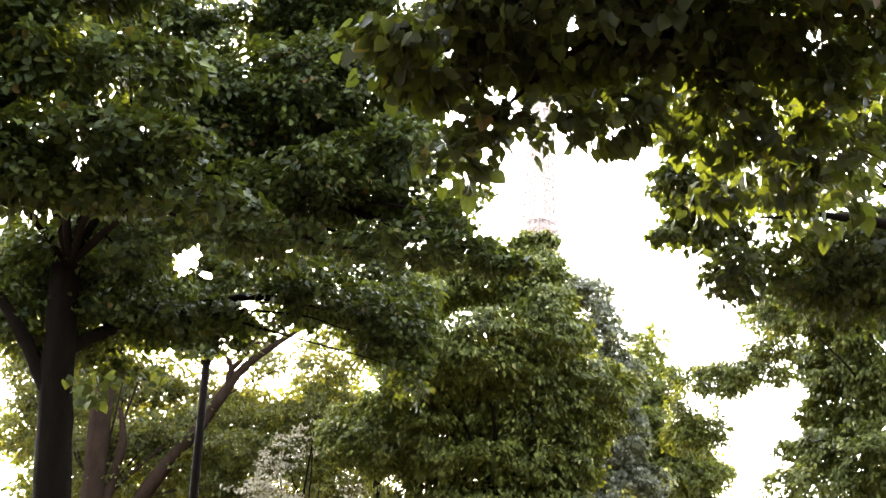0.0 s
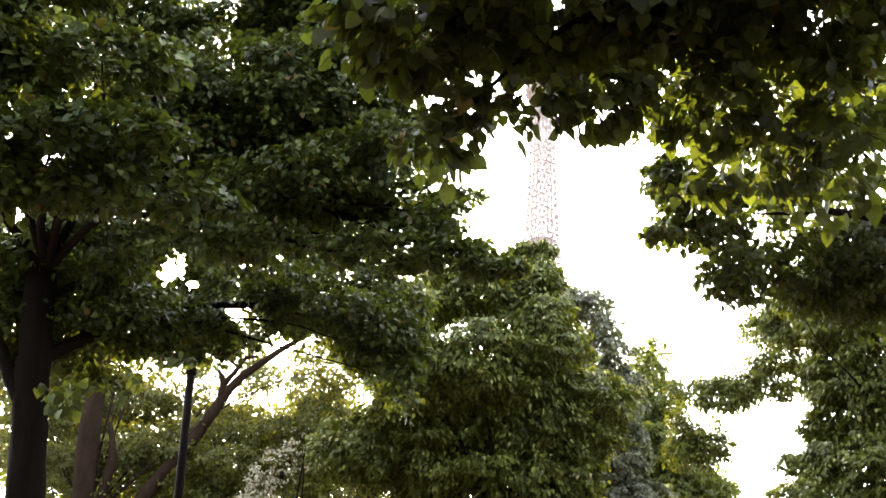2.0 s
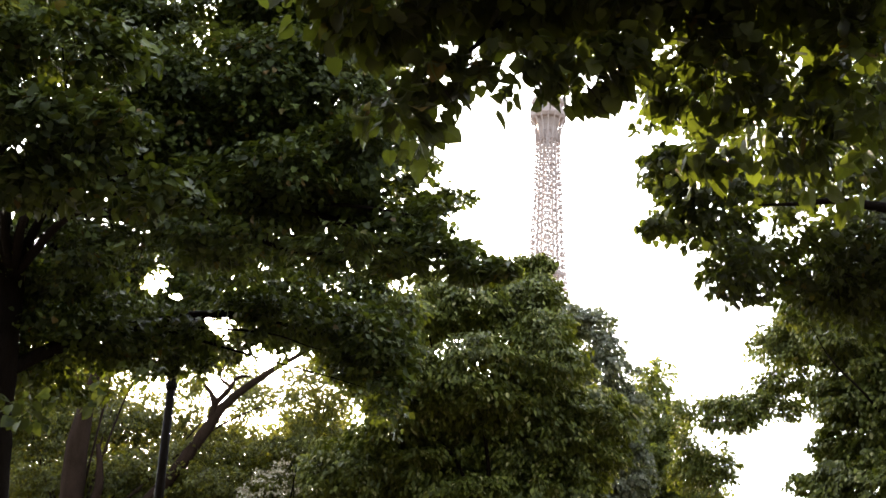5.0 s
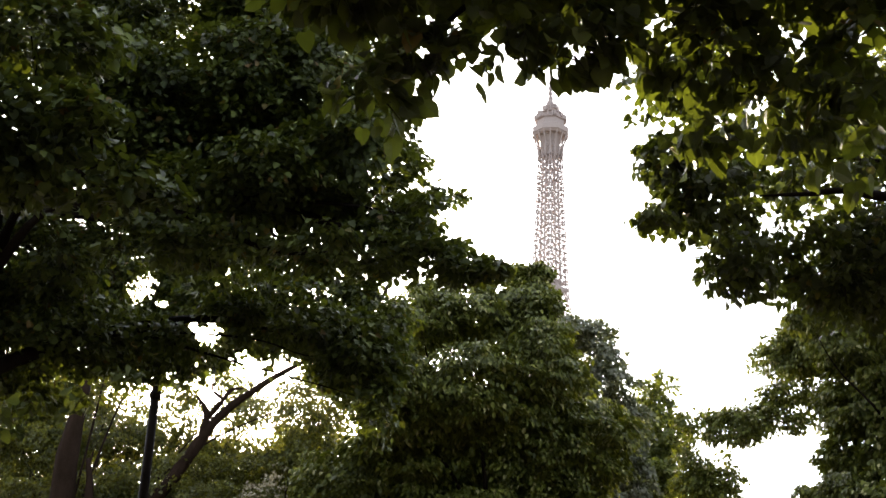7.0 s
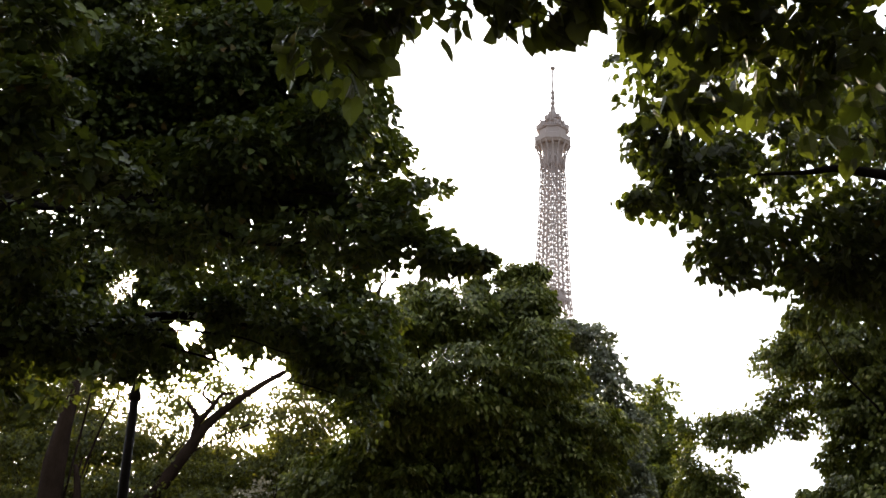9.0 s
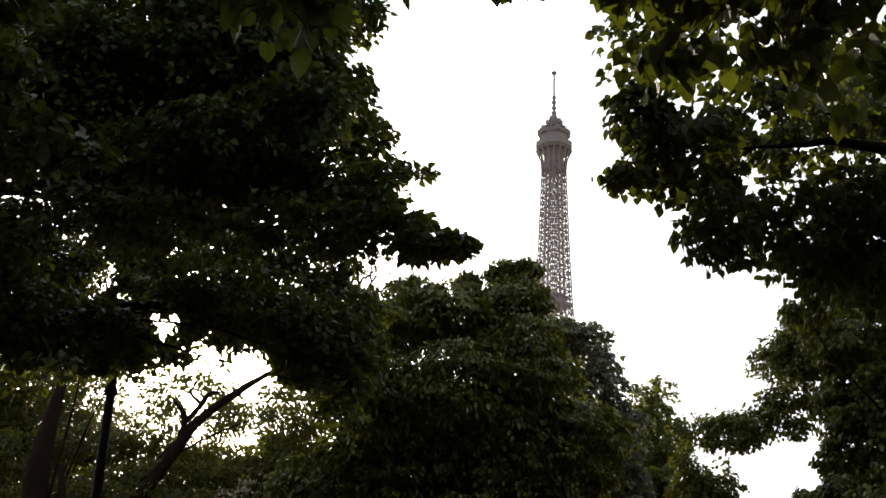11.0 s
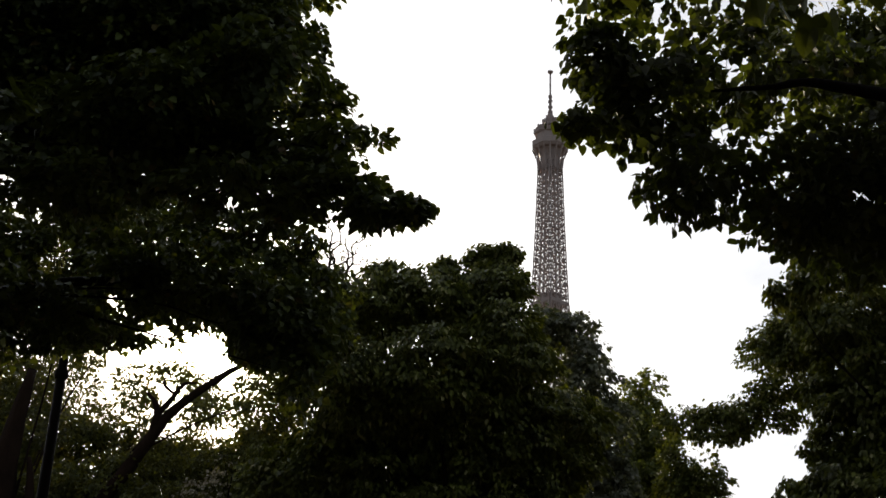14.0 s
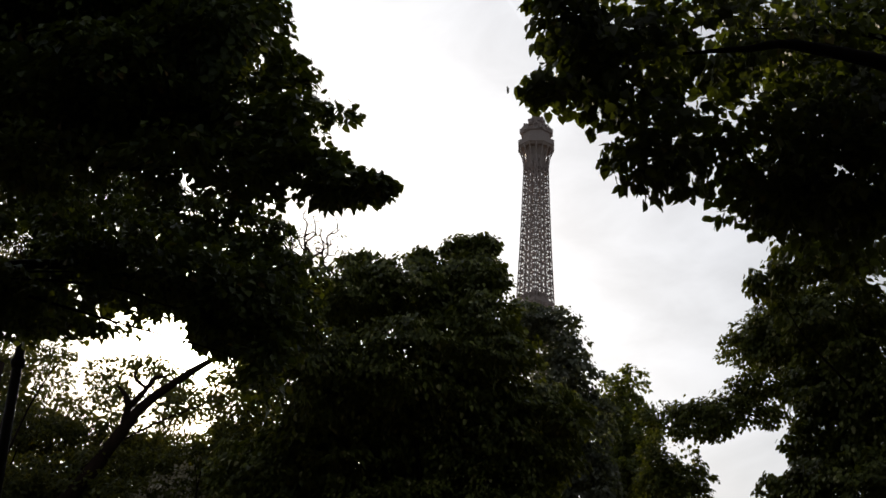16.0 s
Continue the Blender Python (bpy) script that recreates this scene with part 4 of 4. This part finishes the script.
# green trees further back, low behind the lamp post
low = thing("green_tree", (-7.5, 34.0, 0), "green broad tree standing far behind the lamp post", "tree")
limb("trunk", [(-7.5, 34.0, -0.1), (-7.5, 34.0, 3.0), (-7.4, 34.0, 6.0), (-7.2, 34.0, 8.5)], [0.3, 0.25, 0.18, 0.05], BARK, low, 8, 25)
boughs(low, (-7.5, 34.0, 4.0), LOW_LEFT, BARK, 201, 0.05, 3)
crown(low, clumps(LOW_LEFT, 6, 8, 0.4, 0.55), LIGHT_LEAF, 117, 0.13, 360, 0.6, 30, fine=False, gap=-0.9, ragged=0.15)
boughs(warm, (-8.6, 28.6, 5.0), FAR_LEFT, RED_BARK, 161, 0.04, 2)

pale = thing("silver_leaved_shrub", (-2.9, 24.0, 0), "pale silvery shrub with loose whitish leaves", "shrub")
limb("trunk", [(-2.9, 24.0, -0.1), (-2.9, 24.0, 2.0), (-3.0, 24.0, 4.2), (-2.85, 24.0, 6.2)], [0.06, 0.05, 0.03, 0.012], BARK, pale, 8, 17)
boughs(pale, (-2.9, 24.0, 3.0), PALE, BARK, 171, 0.03)
crown(pale, PALE, PALE_LEAF, 114, 0.06, 2600, 0.35, 18, fine=False, gap=-0.45, ragged=0.2)

sparse = thing("thin_twiggy_tree", (-1.6, 26.0, 0), "thin tree with bare twigs and few small leaves", "tree")
limb("trunk", [(-1.6, 26.0, -0.1), (-1.6, 26.0, 4.5), (-1.5, 26.0, 8.4), (-1.15, 26.0, 10.8)], [0.14, 0.11, 0.06, 0.02], BARK, sparse, 8, 18)
boughs(sparse, (-1.5, 26.0, 8.4), TWIGGY, TWIG, 181, 0.03)
crown(sparse, TWIGGY, WARM_LEAF, 115, 0.045, 1500, 0.3, 6, fine=False, twig=0.009)


def bare_twig(tree, foot, tip, fat, rng, label=""):
    """A crooked leafless twig with short crooked side shoots."""
    bm = bmesh.new()
    a, b = Vector(foot), Vector(tip)
    span = (b - a).length
    pts = [a.lerp(b, k / 6) + Vector((rng.uniform(-.09, .09), rng.uniform(-.05, .05), rng.uniform(-.09, .11))) * span * (0.3 if k in (0, 6) else 1) for k in range(7)]
    base = Vector(tree.location)
    line, radii = smooth_line(pts, [fat * (1 - .11 * k) for k in range(7)], 4)
    tube(bm, [q - base for q in line], radii, 5)
    for k in range(7, len(line) - 2, 3):
        out = Vector((rng.uniform(-1, 1), rng.uniform(-.4, .4), rng.uniform(-.35, 1))).normalized() * span * rng.uniform(.14, .3)
        bend = Vector((rng.uniform(-.3, .3), 0, rng.uniform(-.3, .3))) * out.length
        shoot, thin = smooth_line([line[k], line[k] + out * .5 + bend, line[k] + out], [radii[k] * .7, radii[k] * .5, radii[k] * .3], 3)
        tube(bm, [q - base for q in shoot], thin, 4)
    part("twig", bm, TWIG, tree, label)


rng = random.Random(41)
for foot, tip in TWIGS:
    bare_twig(sparse, foot, tip, 0.030, rng)

# ---- lamp post ----
post = thing("lamp_post", (-3.78, 17.8, 0), "slim dark painted metal lamp post among the trees", "lamp post")


def turned(name, profile, mat, parent, sides=16, label="", lean=(0, 0)):
    """A round part from (height, radius) pairs."""
    bm = bmesh.new()
    tube(bm, [(lean[0] * h, lean[1] * h, h) for h, r in profile], [r for h, r in profile], sides)
    return part(name, bm, mat, parent, label)


turned("base", [(0, .17), (.06, .17), (.08, .14), (.5, .12), (.55, .135), (.6, .1)], PAINT, post)
turned("pole", [(.58, .085), (2.5, .078), (4.5, .068), (6.05, .060)], PAINT, post, 16, "", (-.02, 0))
turned("collar", [(6.0, .066), (6.03, .085), (6.10, .085), (6.14, .06), (6.26, .055), (6.3, .03)], PAINT, post, 16, "", (-.02, 0))

# ---- the iron tower in the distance ----
tower = thing("lattice_tower", (36.8, 498.0, 0), "tall brown wrought-iron lattice tower with a top gallery and mast", "tower")
tower.rotation_euler = (0, 0, radians(-4.2))


def half_width(z):
    """Half the distance between opposite corners at a height."""
    hs = (0, 57, 115, 150, 193, 230, 267, 276)
    ws = (80, 46, 25, 13.5, 8.1, 6.4, 5.2, 5.0)
    return float(np.interp(z, hs, ws))


def beam(bm, a, b, w):
    """A square iron bar from a to b."""
    a, b = Vector(a), Vector(b)
    d = (b - a).normalized()
    s = d.orthogonal().normalized()
    u = d.cross(s)
    ring = [[bm.verts.new(p + (s * x + u * y) * w / 2) for x, y in ((1, 1), (-1, 1), (-1, -1), (1, -1))] for p in (a, b)]
    for k in range(4):
        bm.faces.new((ring[0][k], ring[0][(k + 1) % 4], ring[1][(k + 1) % 4], ring[1][k]))
    bm.faces.new(ring[0][::-1])
    bm.faces.new(ring[1])


CORNERS = [(0, -1), (1, 0), (0, 1), (-1, 0)]


def corner(i, z, inset=0.0):
    w = half_width(z) - inset
    return Vector((CORNERS[i % 4][0] * w, CORNERS[i % 4][1] * w, z))


LEVELS = [115 + 8.0 * k for k in range(10)] + [195 + 6.0 * k for k in range(13)]
# four corner columns, each a box of four bars with lacing
for i in range(4):
    bm = bmesh.new()
    zs = [0, 20, 40, 57, 80, 100, 115] + LEVELS[1:]
    for z0, z1 in zip(zs, zs[1:]):
        lo, hi = half_width(z0), half_width(z1)
        s0, s1 = (1.0, 1.0) if z0 > 150 else (2.5, 2.5)
        for dx, dy in ((-1, -1), (1, -1), (1, 1), (-1, 1)):
            beam(bm, corner(i, z0) + Vector((dx, dy, 0)) * s0 * .55, corner(i, z1) + Vector((dx, dy, 0)) * s1 * .5, 0.4)
        for k, (dx, dy) in enumerate(((-1, -1), (1, -1), (1, 1), (-1, 1))):
            ex, ey = ((1, -1), (1, 1), (-1, 1), (-1, -1))[k]
            beam(bm, corner(i, z0) + Vector((dx, dy, 0)) * s0 * .55, corner(i, z1) + Vector((ex, ey, 0)) * s1 * .5, 0.2)
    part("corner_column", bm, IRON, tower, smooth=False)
# each face: cross bracing, with level girders and inner uprights between the columns
for i in range(4):
    face = bmesh.new()
    girders = []
    for z0, z1 in zip(LEVELS, LEVELS[1:]):
        a0, b0, a1, b1 = corner(i, z0), corner(i + 1, z0), corner(i, z1), corner(i + 1, z1)
        bays = [(a0.lerp(b0, f), a1.lerp(b1, f)) for f in (0, 0.36, 0.64, 1)]
        for (p0, p1), (q0, q1) in zip(bays, bays[1:]):
            beam(face, p0, q1, 0.34)
            beam(face, q0, p1, 0.34)
        girders.append((a1, b1))
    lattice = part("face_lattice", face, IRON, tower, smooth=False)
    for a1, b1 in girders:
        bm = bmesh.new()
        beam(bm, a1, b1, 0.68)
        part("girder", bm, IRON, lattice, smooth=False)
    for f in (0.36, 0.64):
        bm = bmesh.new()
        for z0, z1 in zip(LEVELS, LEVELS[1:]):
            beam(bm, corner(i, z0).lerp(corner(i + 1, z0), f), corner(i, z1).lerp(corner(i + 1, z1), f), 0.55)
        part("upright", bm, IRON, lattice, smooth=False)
# lift shaft in the core
bm = bmesh.new()
for dx, dy in ((-1.4, -1.4), (1.4, -1.4), (1.4, 1.4), (-1.4, 1.4)):
    beam(bm, (dx, dy, 115), (dx, dy, 276), 0.28)
for k in range(26):
    z = 117 + 6 * k
    for (ax, ay), (cx, cy) in (((-1.4, -1.4), (1.4, 1.4)), ((1.4, -1.4), (-1.4, 1.4))):
        beam(bm, (ax, ay, z), (cx, cy, z + 2.5), 0.2)
part("lift_shaft", bm, IRON, tower, smooth=False)


def deck(name, rings, sides=8, turn=0.0, label=""):
    """A stacked many-sided block from (height, radius) pairs."""
    bm = bmesh.new()
    loops = []
    for z, r in rings:
        loops.append([bm.verts.new((r * math.cos(turn + 2 * math.pi * k / sides), r * math.sin(turn + 2 * math.pi * k / sides), z)) for k in range(sides)])
    for a, b in zip(loops, loops[1:]):
        for k in range(sides):
            bm.faces.new((a[k], a[(k + 1) % sides], b[(k + 1) % sides], b[k]))
    bm.faces.new(loops[0][::-1])
    bm.faces.new(loops[-1])
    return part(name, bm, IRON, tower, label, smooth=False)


def square_deck(name, z0, z1, r, r2=None):
    return deck(name, [(z0, r), (z1, r2 or r)], 4, 0.0)


square_deck("lower_platform", 54, 60, 52)
square_deck("second_platform", 112, 118, 29)
rim = half_width(195) + 0.6
deck("middle_platform", [(192.9, rim - 0.9), (193.7, rim), (195.1, rim), (195.3, rim - 0.4)], 4)
deck("middle_hut", [(195.2, rim * 0.7), (197.5, rim * 0.68), (197.7, rim * 0.76), (198.1, rim * 0.74), (199.9, rim * 0.35)], 8, math.pi / 8)
deck("gallery_underside", [(273.6, 8.3), (274.6, 9.0)], 8, math.pi / 8)
deck("shaft_house", [(263.0, 4.2), (269.5, 4.6), (273.8, 6.4)], 8, math.pi / 8)
deck("gallery", [(274.6, 9.1), (274.8, 9.35), (277.6, 9.35), (277.9, 8.9), (278.0, 7.4)], 8, math.pi / 8)
deck("upper_cabin", [(277.9, 7.0), (281.9, 6.9), (282.1, 7.7), (282.6, 7.7), (282.7, 6.2)], 8, math.pi / 8)
deck("top_cabin", [(282.6, 5.6), (285.6, 5.4), (285.8, 6.3), (286.3, 6.3), (286.4, 4.4)], 8, 0.1)
deck("top_hut", [(286.3, 3.6), (288.6, 3.2), (288.7, 3.9), (289.2, 3.8), (289.6, 1.6)], 8, 0.5)
deck("dome", [(289.8, 1.3), (290.8, 1.9), (292.6, 1.9), (294.0, 1.4), (295.0, .9)], 12)
deck("mast_foot", [(294.8, 1.3), (296, 1.3), (296.2, .75), (297.6, .75), (297.8, 1.15), (299, 1.15), (299.2, .72), (300.8, .72), (301.0, 1.1), (302.2, 1.1), (302.4, .7), (303.6, .7), (303.8, 1.0), (305.0, 1.0), (305.2, .5)], 10)
deck("mast", [(305.0, .5), (318.0, .42), (318.1, .42)], 8)
deck("mast_cap", [(317.6, .5), (318.2, 1.3), (319.0, 1.4), (319.2, .6)], 8)
# gallery brackets, railing posts and aerials
for k in range(16):
    a = math.pi / 8 + 2 * math.pi * k / 16
    bm = bmesh.new()
    for (r0, z0), (r1, z1) in (((5.6, 262.5), (6.3, 269.0)), ((6.3, 269.0), (8.5, 274.4))):
        beam(bm, (r0 * math.cos(a), r0 * math.sin(a), z0), (r1 * math.cos(a), r1 * math.sin(a), z1), 0.55)
    part("bracket", bm, IRON, tower, smooth=False)
rng = random.Random(7)
for k in range(84):
    a, r = 2 * math.pi * k / 84 + rng.uniform(-.06, .06), rng.choice((7.3, 5.9, 3.4))
    z = {7.3: 282.5, 5.9: 286.2, 3.4: 288.9}[r]
    bm = bmesh.new()
    tall = rng.uniform(1.0, 3.2)
    beam(bm, (r * math.cos(a), r * math.sin(a), z), (r * math.cos(a), r * math.sin(a), z + tall), rng.choice((.35, .7, 1.3)))
    part("aerial", bm, IRON, tower, smooth=False)
